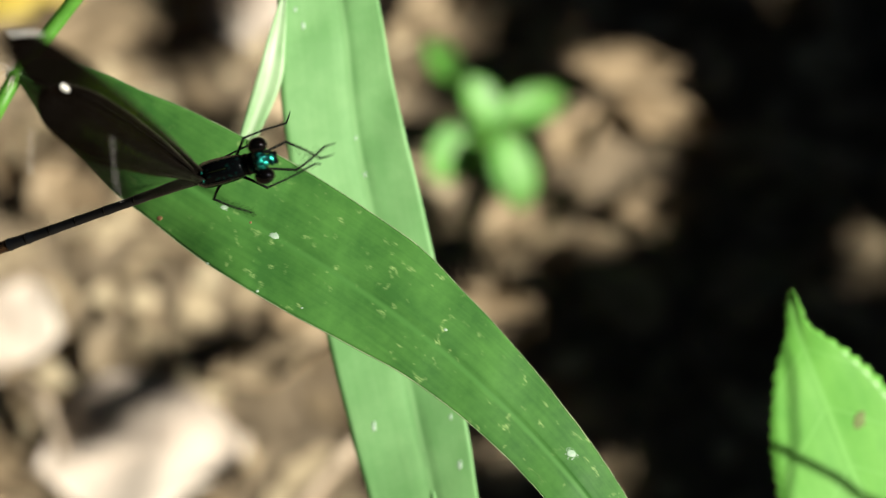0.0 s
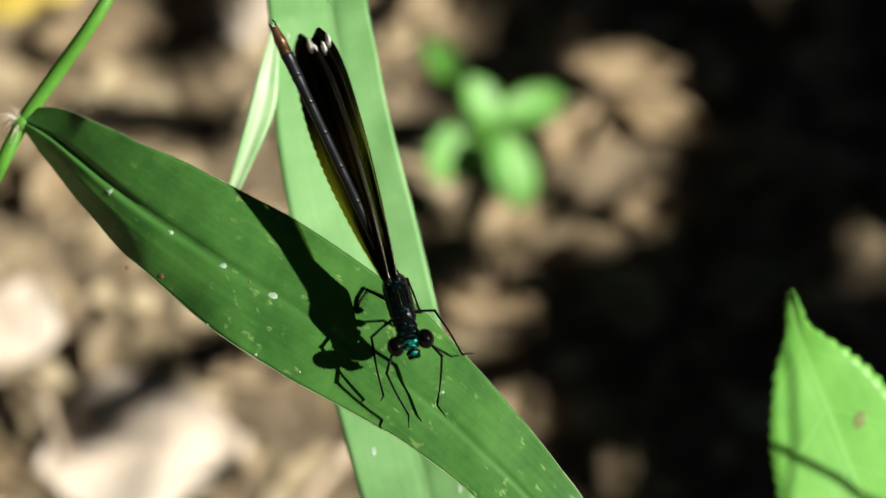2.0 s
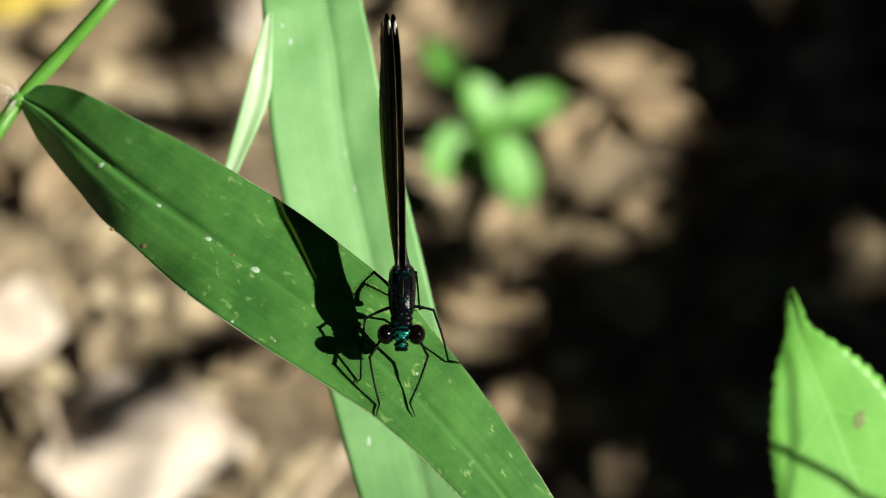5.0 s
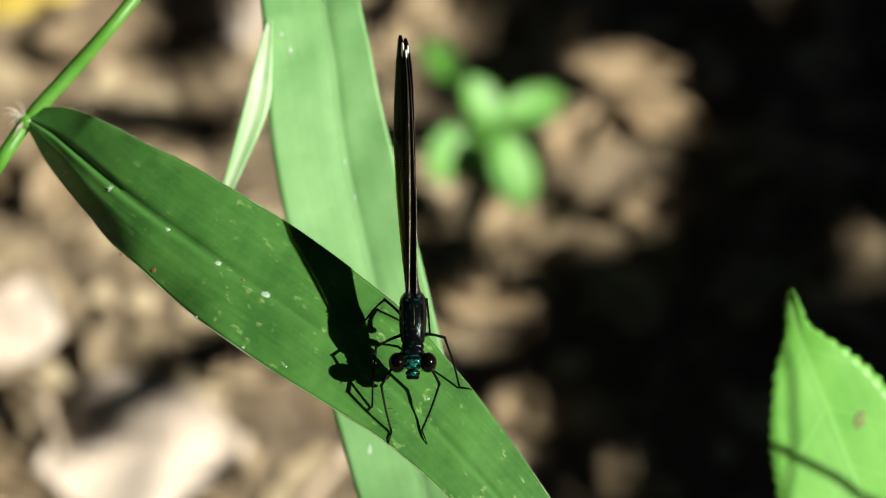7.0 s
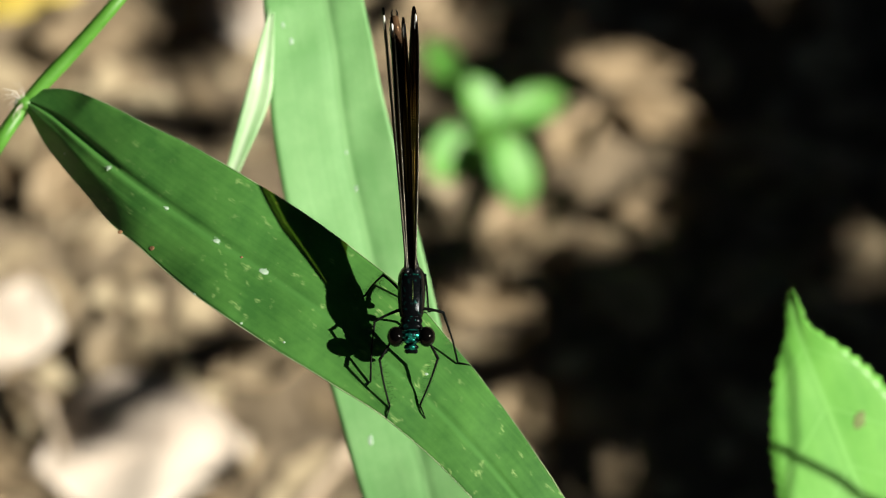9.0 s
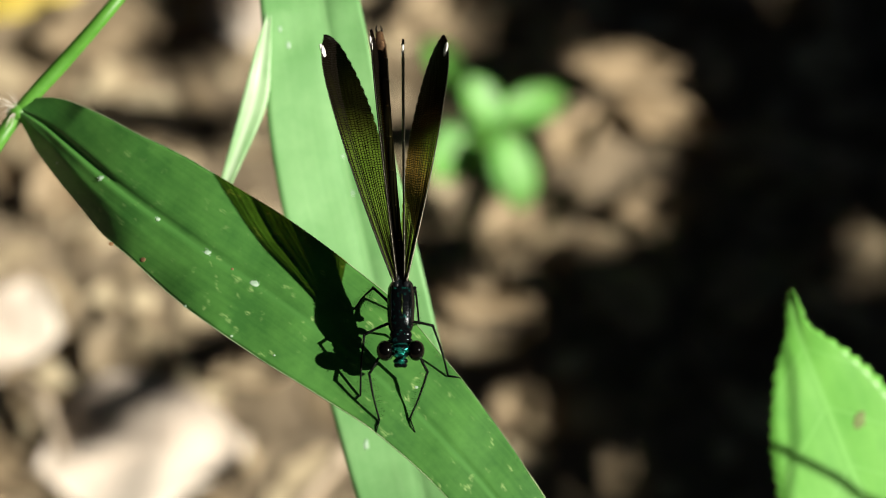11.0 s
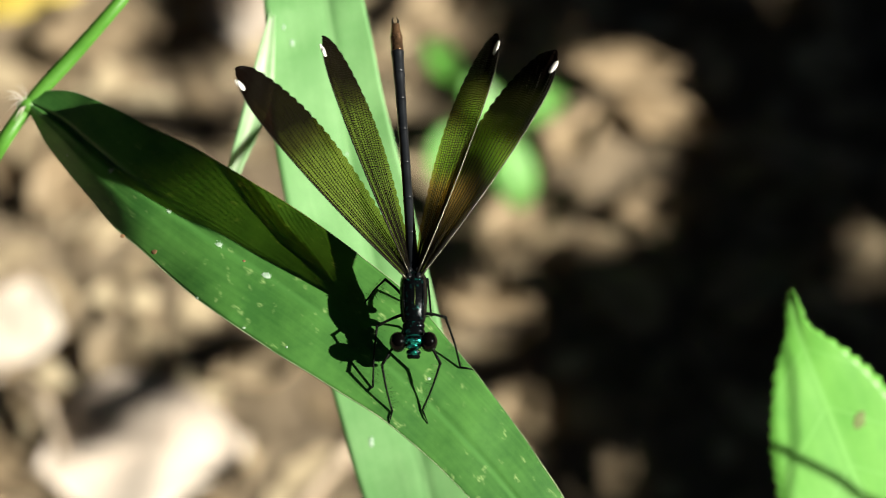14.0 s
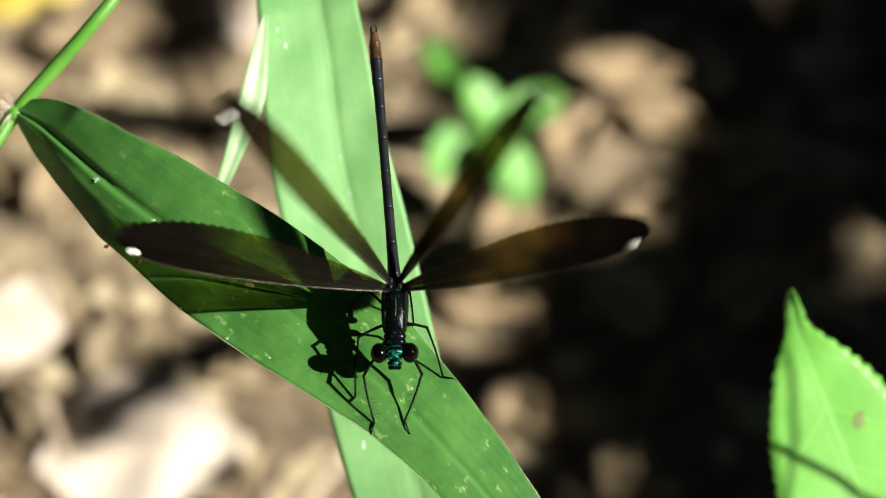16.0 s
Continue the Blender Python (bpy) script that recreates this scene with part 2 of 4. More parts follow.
def ribbon(stations, up, fold, ns=60, nw=12, thick=0.2, teeth=0.0, toothed=2.0, wave=0.0, seed=0):
    """A leaf blade. stations: (x, y, z, half width); fold(s, w): lift along the blade's normal.
    Returns verts, faces, uv (mm along and across) and the surface function."""
    S = smooth_path(stations, ns)
    up = Vector(up).normalized()
    C = [Vector(q[:3]) for q in S]
    run = [0.0]
    for a, b in zip(C, C[1:]):
        run.append(run[-1] + (b - a).length)
    verts, uv, faces = [], [], []
    ph = random.Random(seed).uniform(0, 6)
    thin = 0.004 * max(q[3] for q in S)
    for top in (1, 0):
        for i in range(ns):
            d = (C[min(i + 1, ns - 1)] - C[max(i - 1, 0)]).normalized()
            cross = d.cross(up).normalized()
            nor = cross.cross(d).normalized()
            hw = max(S[i][3], thin)
            for j in range(nw + 1):
                w = -1 + 2 * j / nw
                x = w * hw
                if teeth and abs(w) > 0.99:
                    x += math.copysign(teeth * ((run[i] / toothed) % 1.0 - 0.4) * min(1, hw / 3), w)
                lift = fold(i / (ns - 1), w)
                lift += wave * math.sin(run[i] * 0.35 + ph) * w * abs(w) + wave * 0.5 * math.sin(run[i] * 0.9 + 2 * ph + w)
                verts.append(C[i] + cross * x + nor * (lift - (0 if top else thick)))
                uv.append((run[i], x))
    half = ns * (nw + 1)
    for i in range(ns - 1):
        for j in range(nw):
            a = i * (nw + 1) + j
            b = a + nw + 1
            faces.append((a, a + 1, b + 1, b))
            faces.append((half + a, half + b, half + b + 1, half + a + 1))
    ring = [i * (nw + 1) for i in range(ns)] + [(ns - 1) * (nw + 1) + j for j in range(1, nw + 1)]
    ring += [i * (nw + 1) + nw for i in range(ns - 2, -1, -1)] + [j for j in range(nw - 1, 0, -1)]
    for a, b in zip(ring, ring[1:] + ring[:1]):
        faces.append((a, b, half + b, half + a))
    return verts, faces, uv


def blade(stations, place, relief, ns=120, nw=24, thick=0.22, teeth=0.0, toothed=2.0):
    """A leaf whose midrib runs off its middle. stations: (x, y, width above, width below) in picture places and mm;
    place(x, y, h): the stage point there; relief(s, w, mm): height of the surface, w from -1 (below) to 1 (above)."""
    S = smooth_path(stations, ns)
    top, uv, faces = [], [], []
    run = 0.0
    for i in range(ns):
        a, b = S[max(i - 1, 0)][:2], S[min(i + 1, ns - 1)][:2]
        d = (b - a) / np.hypot(*(b - a))
        side = np.array((d[1], -d[0]))
        if i:
            run += np.hypot(*(S[i][:2] - S[i - 1][:2])) / PX
        for j in range(nw + 1):
            w = -1 + 2 * j / nw
            mm = w * max(0.03, S[i][2] if w > 0 else S[i][3])
            if teeth and abs(w) > 0.99:
                mm += math.copysign(teeth * ((run / toothed) % 1.0 - 0.5), w)
            x, y = S[i][:2] + side * mm * PX
            top.append(place(x, y, relief(i / (ns - 1), w, run)))
            uv.append((run, mm))
    low = []
    for i in range(ns):
        for j in range(nw + 1):
            k = i * (nw + 1) + j
            du = top[min(i + 1, ns - 1) * (nw + 1) + j] - top[max(i - 1, 0) * (nw + 1) + j]
            dv = top[i * (nw + 1) + min(j + 1, nw)] - top[i * (nw + 1) + max(j - 1, 0)]
            nor = du.cross(dv).normalized()
            low.append(top[k] - nor * (thick if nor.z > 0 else -thick))
    half = len(top)
    for i in range(ns - 1):
        for j in range(nw):
            a = i * (nw + 1) + j
            b = a + nw + 1
            faces.append((a, b, b + 1, a + 1))
            faces.append((half + a, half + a + 1, half + b + 1, half + b))
    ring = [i * (nw + 1) for i in range(ns)] + [(ns - 1) * (nw + 1) + j for j in range(1, nw + 1)]
    ring += [i * (nw + 1) + nw for i in range(ns - 2, -1, -1)] + [j for j in range(nw - 1, 0, -1)]
    for a, b in zip(ring, ring[1:] + ring[:1]):
        faces.append((a, half + a, half + b, b))
    return top + low, faces, uv + uv


LEAF_TREE = []


def on_leaf(x, y, high=0.0):
    """Stage point and normal on the resting leaf as seen at picture place x, y, high mm over it; off its edge the leaf's plane serves."""
    eye = Vector((0, 0, FOCUS))
    hit, nor, _, _ = LEAF_TREE[0].ray_cast(eye, (at(x, y) - eye).normalized())
    if hit is None or abs(hit.z - over_leaf(x, y).z) > 16:
        return over_leaf(x, y, high), LEAF_N
    if nor.z < 0:
        nor = -nor
    return hit + nor * high, nor


# ---- ground ----
def build_ground():
    steps = [-400, -60, -12, -4, -1.5] + list(np.linspace(-0.6, 0.6, 61)) + [1.5, 4, 12, 60, 400]
    n = len(steps)
    verts = []
    for y in steps:
        for x in steps:
            z = -0.0003
            if abs(x) < 0.6 and abs(y - 0.13) < 0.6:
                z += 0.0005 * noise.noise((x * 14, y * 14, 3.1)) + 0.0003 * noise.noise((x * 45, y * 45, 7.7))
            verts.append((x, y + 0.13, z))
    faces = [(j * n + i, j * n + i + 1, (j + 1) * n + i + 1, (j + 1) * n + i) for j in range(n - 1) for i in range(n - 1)]
    tagged(new("ground", mesh("ground", verts, faces, SOIL)), "dark forest soil under dead leaves and dappled sun", "ground", kind="structure")


def dead_leaf_mesh(k, mat):
    rnd = random.Random(50 + k)
    curl, bend = (rnd.uniform(0.05, 0.5), rnd.uniform(-0.3, 0.3)) if k < 50 else (0.08, 0.03)
    stations = [(-0.5, 0, 0, 0.01), (-0.36, 0.01, 0.02, 0.15), (-0.1, 0.02 * rnd.uniform(-1, 1), 0.04 + bend * 0.2, 0.28), (0.15, 0.02, 0.05 + bend * 0.2, 0.25),
                (0.38, rnd.uniform(-0.05, 0.05), 0.03, 0.12), (0.5, rnd.uniform(-0.06, 0.06), bend * 0.3, 0.01)]
    v, f, uv = ribbon(stations, (0, 0, 1), lambda s, w: curl * w * w * 0.5 + 0.05 * math.sin(9 * s + k) * w + 0.03 * math.sin(17 * s + 2 * k + 3 * w), 24, 8, 0.006, seed=k)
    v2, f2 = tube(smooth_path([(-0.62, 0.03, -0.03), (-0.49, 0, 0.005), (-0.1, 0, 0.052 + bend * 0.2), (0.3, 0.01, 0.05)], 9), [0.014, 0.014, 0.013, 0.012, 0.011, 0.01, 0.008, 0.006, 0.004], 5)
    return mesh("blade", v, f, mat), mesh("midrib", v2, f2, mat)


def build_litter():
    pale, yellow = dead_leaf_mesh(90, PALE_DEAD), dead_leaf_mesh(91, YELLOW_DEAD)
    kinds = [dead_leaf_mesh(k, DEAD) for k in range(7)]
    rnd = random.Random(4)

    def lay(p, size, turn, data, label, lift=0.002, wide=1.0):
        ob = thing("dead_leaf")
        part("blade", data[0], ob)
        part("midrib", data[1], ob)
        slant = 0.06 if wide > 1.3 else 0.13
        tilt = Euler((rnd.uniform(-slant, slant), rnd.uniform(-slant, slant), radians(turn)))
        ob.matrix_basis = Matrix.LocRotScale((p.x, p.y, 0.3 * lift + 0.055 * size * slant / 0.13 + 0.0008 * rnd.random()), tilt, (size, size * wide, size * 0.55))
        tagged(ob, label, "dead leaf", "leaf litter")

    # the large leaves that show in the sun: picture place, length in mm, turn
    for x, y, size, turn in ((254, 822, 36, 8), (25, 590, 20, 80), (198, 630, 15, 70), (1100, 150, 20, -10), (1010, 270, 18, 50), (930, 410, 20, 30), (1170, 395, 16, 5),
                             (855, 560, 18, -15), (915, 730, 16, 70), (1090, 835, 13, 80), (432, 40, 17, -70), (180, 90, 22, 0), (480, 660, 20, 20), (760, 40, 18, 40), (120, 330, 20, 60), (560, 570, 16, 0)):
        bright = (x, y) in ((254, 822), (25, 590), (432, 40), (198, 638))
        lay(down(x, y), size * MM, turn, pale if bright else rnd.choice(kinds), "bleached pale dead leaf lying on the soil" if bright else "curled tan dead leaf lying on the soil", 0.0045 if bright else 0.002, 1.6 if bright else 1.1)
    lay(down(25, 15), 0.026, 20, yellow, "yellow fallen leaf lying on the litter", 0.006)
    for _ in range(230):
        p = Vector((rnd.uniform(-0.20, 0.20), rnd.uniform(0.0, 0.42), 0))
        lay(p, rnd.uniform(0.009, 0.026), rnd.uniform(0, 360), rnd.choice(kinds), "curled brown dead leaf among the litter", 0.0)


def crumb_material():
    m, n, l, p = material("leaf_crumbs", 0.85)
    g = n.new("ShaderNodeNewGeometry")
    l.new(ramp(n, l, g.outputs["Random Per Island"], (0.0, (0.08, 0.06, 0.037)), (0.35, (0.22, 0.165, 0.10)), (0.7, (0.42, 0.335, 0.215)), (1.0, (0.58, 0.49, 0.33))), p.inputs["Base Color"])
    return m


def build_crumbs():
    """Broken leaf bits strewn over the soil."""
    rnd = random.Random(33)
    verts, faces = [], []
    for _ in range(3200):
        x, y = rnd.uniform(-0.16, 0.16), rnd.uniform(0.02, 0.40)
        r = rnd.uniform(0.0012, 0.0042)
        a, tilt = rnd.uniform(0, 6.3), rnd.uniform(-0.2, 0.2)
        n = rnd.randint(5, 8)
        z = rnd.uniform(0.0003, 0.0012)
        ring = []
        for k in range(n):
            t = 2 * math.pi * k / n
            q = r * rnd.uniform(0.6, 1.2)
            u, v = q * math.cos(t) * 1.5, q * math.sin(t)
            ring.append((x + u * math.cos(a) - v * math.sin(a), y + u * math.sin(a) + v * math.cos(a), z + v * tilt))
        k = len(verts)
        verts += ring + [(p[0], p[1], p[2] - 0.0004) for p in ring]
        faces.append(tuple(range(k, k + n)))
        faces.append(tuple(range(k + 2 * n - 1, k + n - 1, -1)))
        faces += [(k + i, k + n + i, k + n + (i + 1) % n, k + (i + 1) % n) for i in range(n)]
    tagged(new("leaf_crumbs", mesh("leaf_crumbs", verts, faces, crumb_material(), None, False)), "broken brown leaf crumbs strewn over the soil", "leaf litter", kind="stuff")


def build_twigs():
    for a, b, r, high in (((525, 905), (648, 772), 0.0016, 0.016), ((985, 110), (1020, 20), 0.0012, 0.004), ((25, 680), (108, 800), 0.0014, 0.003)):
        p, q = down(*a, high), down(*b, high + 0.003)
        mid = (p + q) / 2 + Vector((0.001, 0.001, 0.002))
        v, f = tube(smooth_path([p, mid, q], 10), [r * (1 - 0.03 * k) for k in range(10)], 7)
        knot = ball(mid, (r * 1.4, r * 1.4, r * 1.3), 6, 8)
        v, f = merge((v, f), knot)
        tagged(thing("twig", None, mesh("twig", v, f, TWIG)), "thin pale dry twig lying on the litter", "twig", "fallen twigs")


# ---- plants ----
def to_world(v):
    return [STAGE @ Vector(p) for p in v]


def build_rear_blade():
    """Wide pale blade that rises behind the perch, with its narrow neighbour; keyed together."""
    plant = thing("grass_clump", STAGE.copy())
    tagged(plant, "wide pale green grass blade with a raised midrib", "grass")
    z = -28
    st = [(600, -430, 0.2, 0.55), (590, -300, 3.0, 4.95), (578, -160, 3.8, 6.75), (573, -40, 4.1, 7.35), (577, 20, 4.35, 7.4), (592, 110, 4.6, 7.95), (603, 210, 5.2, 8.3), (619, 310, 5.8, 8.35), (640, 400, 6.0, 8.45),
          (668, 520, 6.1, 8.35), (700, 650, 6.0, 8.35), (735, 800, 5.7, 7.95), (757, 890, 5.3, 7.65), (800, 1100, 4.6, 6.75), (845, 1400, 3.6, 5.35), (880, 1750, 2.4, 3.35), (890, 1900, 2.0, 2.35)]
    fall = [0] * 3 + [-4, -1.5] + [0] * 8 + [-4, -32, -85, -190]
    fall[:3] = (-44, -26, -11)

    def lift(s, w, run):
        drop = float(np.interp(s * (len(st) - 1), range(len(st)), fall))
        hollow = float(np.interp(s * (len(st) - 1), (8.5, 11.5), (0.9, 0.12))) * abs(w) ** 1.15 - 0.2 * math.exp(-(w * 9) ** 2)
        turn = float(np.interp(s * (len(st) - 1), (8.5, 11.5), (-1.0, 0.6)))
        return drop + hollow + turn * w + 0.10 * math.sin(run * 0.21 + 3 * w) + 0.05 * math.sin(run * 0.6 + 5 * w)

    v, f, uv = blade(st, lambda x, y, h: at(x, y, z + h), lift, 140, 22, 0.22)
    part("blade", mesh("blade", v, f, BLADE, uv), plant)
    tree, eye = BVHTree.FromPolygons([tuple(p) for p in v], f), Vector((0, 0, FOCUS))
    for x, y, r in ((629, 350, 0.42), (515, 88, 0.5), (500, 60, 0.35), (655, 795, 0.6), (790, 775, 0.4), (612, 285, 0.3), (560, 500, 0.25), (808, 860, 0.6)):
        hit, nor, _, _ = tree.ray_cast(eye, (at(x, y, z) - eye).normalized())
        if hit is None:
            continue
        a, c = ball((0, 0, 0), (r * 0.5, r * 1.0, 0.04), 6, 16)
        a = [p * (1 + 0.3 * noise.noise((p.x * 3 + x, p.y * 3, 2.0))) for p in a]
        part("fleck", mesh("fleck", a, c, SPECK), plant, "whitish fleck", Matrix.Translation(hit) @ Vector((0, 0, 1)).rotation_difference(nor if nor.z > 0 else -nor).to_matrix().to_4x4())
    rib = [at(q[0], q[1], z + drop - 0.75) for q, drop in zip(st, fall)]
    v, f = tube(smooth_path(rib, 80), [0.32] * 79 + [0.1], 6)
    part("midrib", mesh("midrib", v, f, BLADE, [(k, 3.0) for k in range(len(v))]), plant)
    st = [(*at(480, 20, -29), 0.15), (*at(476, 55, -27.2), 0.5), (*at(467, 115, -25.4), 1.15), (*at(454, 190, -24.8), 1.6), (*at(418, 295, -24.8), 1.0), (*at(394, 360, -27), 0.6), (*at(362, 450, -36), 0.1)]
    v, f, uv = ribbon(st, (0.35, 0.1, 1), lambda s, w: 0.35 * abs(w), 40, 6, 0.18, seed=5)
    part("side_blade", mesh("side_blade", v, f, STRAW, uv), plant, "narrow bleached side blade")
    return plant


LEAF_ST = ((46, 204, 0.5, 0.3), (58, 210, 1.9, 0.9), (100, 236, 4.0, 2.65), (150, 279, 5.5, 3.65), (200, 322, 6.45, 4.4), (250, 362, 7.4, 5.3), (300, 398, 7.9, 5.65), (385, 457, 8.35, 6.55), (470, 513, 8.5, 6.9),
           (560, 576, 8.3, 6.7), (650, 645, 8.1, 5.95), (735, 718, 6.9, 5.0), (815, 798, 6.0, 4.4), (890, 882, 5.1, 4.05), (965, 980, 4.35, 3.85), (1040, 1095, 3.4, 3.2), (1110, 1215, 2.0, 2.0), (1165, 1330, 0.1, 0.1))
LEAF_DROP = (-5, -4.9, -4.4, -3.7, -2.9, -2.2, -1.6, -0.8, -0.3, 0, 0, -0.2, -0.8, -1.7, -2.9, -4.6, -7.4, -11.5)


def leaf_relief(s, w, run):
    """Near the base a groove along the raised midrib, a lower half that falls away and ripples; nearly flat further out."""
    k = max(0.0, 1 - run / 34) ** 0.8 * min(1, run / 6)
    drop = float(np.interp(s * (len(LEAF_ST) - 1), range(len(LEAF_ST)), LEAF_DROP))
    groove = -0.6 * math.exp(-((w - 0.05) * 15) ** 2) + 0.16 * math.exp(-((w + 0.12) * 8) ** 2)
    half = 3.6 * w if w > 0 else 2.4 * w - 3.6 * max(0, -w - 0.4) ** 1.3
    ripple = 0.35 * math.sin(run * 0.62 + 1.0) * max(0, -w) ** 2 * min(1, run / 8) * max(0, 1 - run / 45) + 0.05 * math.sin(run * 0.5 + 2 * w)
    return drop + k * (groove + half) + ripple - 0.15 * math.exp(-((w - 0.03) * 16) ** 2) * (1 - k) - 0.3 * (1 - k) * w * w


def build_perch():
    """The leaf on which the damselfly lands, with the stem that carries it; keyed as one."""
    plant = thing("grass_plant", STAGE.copy())
    tagged(plant, "broad green grass leaf with whitish flecks on a thin stem", "grass plant")
    v, f, uv = blade(LEAF_ST, over_leaf, leaf_relief, 220, 40, 0.22, teeth=0.10, toothed=0.55)
    part("leaf_blade", mesh("leaf_blade", v, f, LEAF, uv), plant)
    LEAF_TREE.append(BVHTree.FromPolygons([tuple(p) for p in v], f))
    for j in (0, 40):
        rim = [v[i * 41 + j] for i in range(220)]
        a, c = tube(rim, 0.05, 5)
        part("margin", mesh("margin", a, c, MARGIN), plant, "pale leaf margin")
    b = over_leaf(46, 203, -5)
    line = [at(560, -420, -46), at(400, -215, -30), at(232, 0, b.z - 2), at(130, 118, b.z - 1.2), at(48, 210, b.z - 0.9), at(-30, 330, b.z - 3), at(-160, 560, -50), at(-260, 800, -110), at(-330, 980, -205)]
    v, f = tube(smooth_path(line, 70), [0.5 + 0.45 * min(1, k / 25) for k in range(70)], 10)
    part("stem", mesh("stem", v, f, STEM, [(k * 0.4, 3.0 + (k % 10) * 0.3) for k in range(len(v))]), plant, "smooth bright green stem")
    v, f = ball(at(47, 209, b.z - 0.9), (1.35, 1.2, 1.3), 10, 12)
    part("node", mesh("node", v, f, STEM, [(k * 0.1, 3.0) for k in range(len(v))]), plant)
    rnd = random.Random(2)
    hairs = []
    for k in range(26):
        o = at(47, 207, b.z - 0.3)
        a = rnd.uniform(1.6, 4.4)
        d = Vector((math.cos(a), math.sin(a), rnd.uniform(-0.2, 0.9)))
        e = o + d * rnd.uniform(1.6, 3.0)
        hairs.append(tube(smooth_path([o, (o + e) / 2 + Vector((0, 0.5, 0.2)), e], 5), [0.035, 0.03, 0.03, 0.02, 0.01], 4))
    v, f = merge(*hairs)
    part("hair_tuft", mesh("hair_tuft", v, f, HAIR), plant, "tuft of fine pale hairs")
    # droppings and flecks that stick to the blade
    for x, y, r, mat in ((471, 513, 0.72, SPECK), (387, 458, 0.55, SPECK), (196, 325, 0.42, SPECK), (299, 398, 0.4, SPECK), (432, 487, 0.18, BROWNSPECK), (118, 298, 0.16, SPECK),
                         (273, 470, 0.35, BROWNSPECK), (760, 697, 0.22, SPECK), (349, 553, 0.2, SPECK), (217, 442, 0.3, BROWNSPECK), (432, 606, 0.2, SPECK), (508, 640, 0.16, SPECK), (965, 930, 0.75, SPECK)):
        o, nor = on_leaf(x, y, 0.02)
        k = 0.72 if r > 0.35 and mat is SPECK else 1.0
        pieces = [ball((0, 0, 0), (r * k, r * 0.85 * k, 0.05), 8, 28)]
        if k < 1:
            for _ in range(26):
                a, d = rnd.uniform(0, 6.3), r * rnd.uniform(0.66, 1.1)
                q = r * rnd.uniform(0.05, 0.13)
                pieces.append(ball((d * math.cos(a), d * math.sin(a), 0.0), (q, q * 0.8, 0.03), 5, 8))
        v, f = merge(*pieces)
        v = [p * (1 + 0.16 * noise.noise((p.x * 2.0 + x, p.y * 2.0, 1.0))) for p in v]
        part("fleck", mesh("fleck", v, f, mat), plant, "whitish dropping" if mat is SPECK else "brown speck", Matrix.Translation(o) @ Vector((0, 0, 1)).rotation_difference(nor).to_matrix().to_4x4())
    return plant


def build_herb():
    """Serrated leaf of a herb, its stalk out of view."""
    herb = thing("herb", STAGE.copy())
    tagged(herb, "bright green serrated herb leaf on a thin stalk", "herb")
    z = -46
    st = [(*at(1398, 514, z - 3), 0.25), (*at(1403, 545, z - 2), 0.9), (*at(1412, 585, z - 1), 1.6), (*at(1432, 640, z), 4.6), (*at(1462, 715, z), 7.6), (*at(1495, 800, z), 9.6), (*at(1530, 885, z), 10.6),
          (*at(1570, 980, z), 10.0), (*at(1612, 1080, z - 2), 6.6), (*at(1645, 1160, z - 4), 1.0)]
    v, f, uv = ribbon(st, (0.1, 0.35, 1), lambda s, w: 0.45 * abs(w) - 0.4 * w * w - 0.5 * w, 130, 14, 0.22, teeth=1.15, toothed=1.7, wave=0.06, seed=6)
    part("leaf_blade", mesh("leaf_blade", v, f, HERB, uv), herb)
    tree = BVHTree.FromPolygons([tuple(p) for p in v], f)
    eye = Vector((0, 0, FOCUS))
    v, f = ball((0, 0, 0), (0.7, 1.2, 0.5), 8, 18)
    v = [p * (1 + 0.5 * noise.noise((p.x * 1.3, p.y * 1.3, 4.0))) for p in v]
    v = [tree.ray_cast(eye, (at(1521 + p.x * PX, 745 - p.y * PX, z) - eye).normalized())[0] + Vector((0, 0, 0.06 * p.z)) for p in v]
    part("spot", mesh("spot", v, f, WITHER), herb, "brown withered spot")
    v, f = tube(smooth_path([at(1640, 1150, z - 4), at(1700, 1300, z - 20), at(1730, 1500, z - 80), at(1740, 1600, -160)], 20), 0.6, 8)
    part("stalk", mesh("stalk", v, f, STEM, [(k * 0.3, 3.0) for k in range(len(v))]), herb)


SEEDLING_AT = []


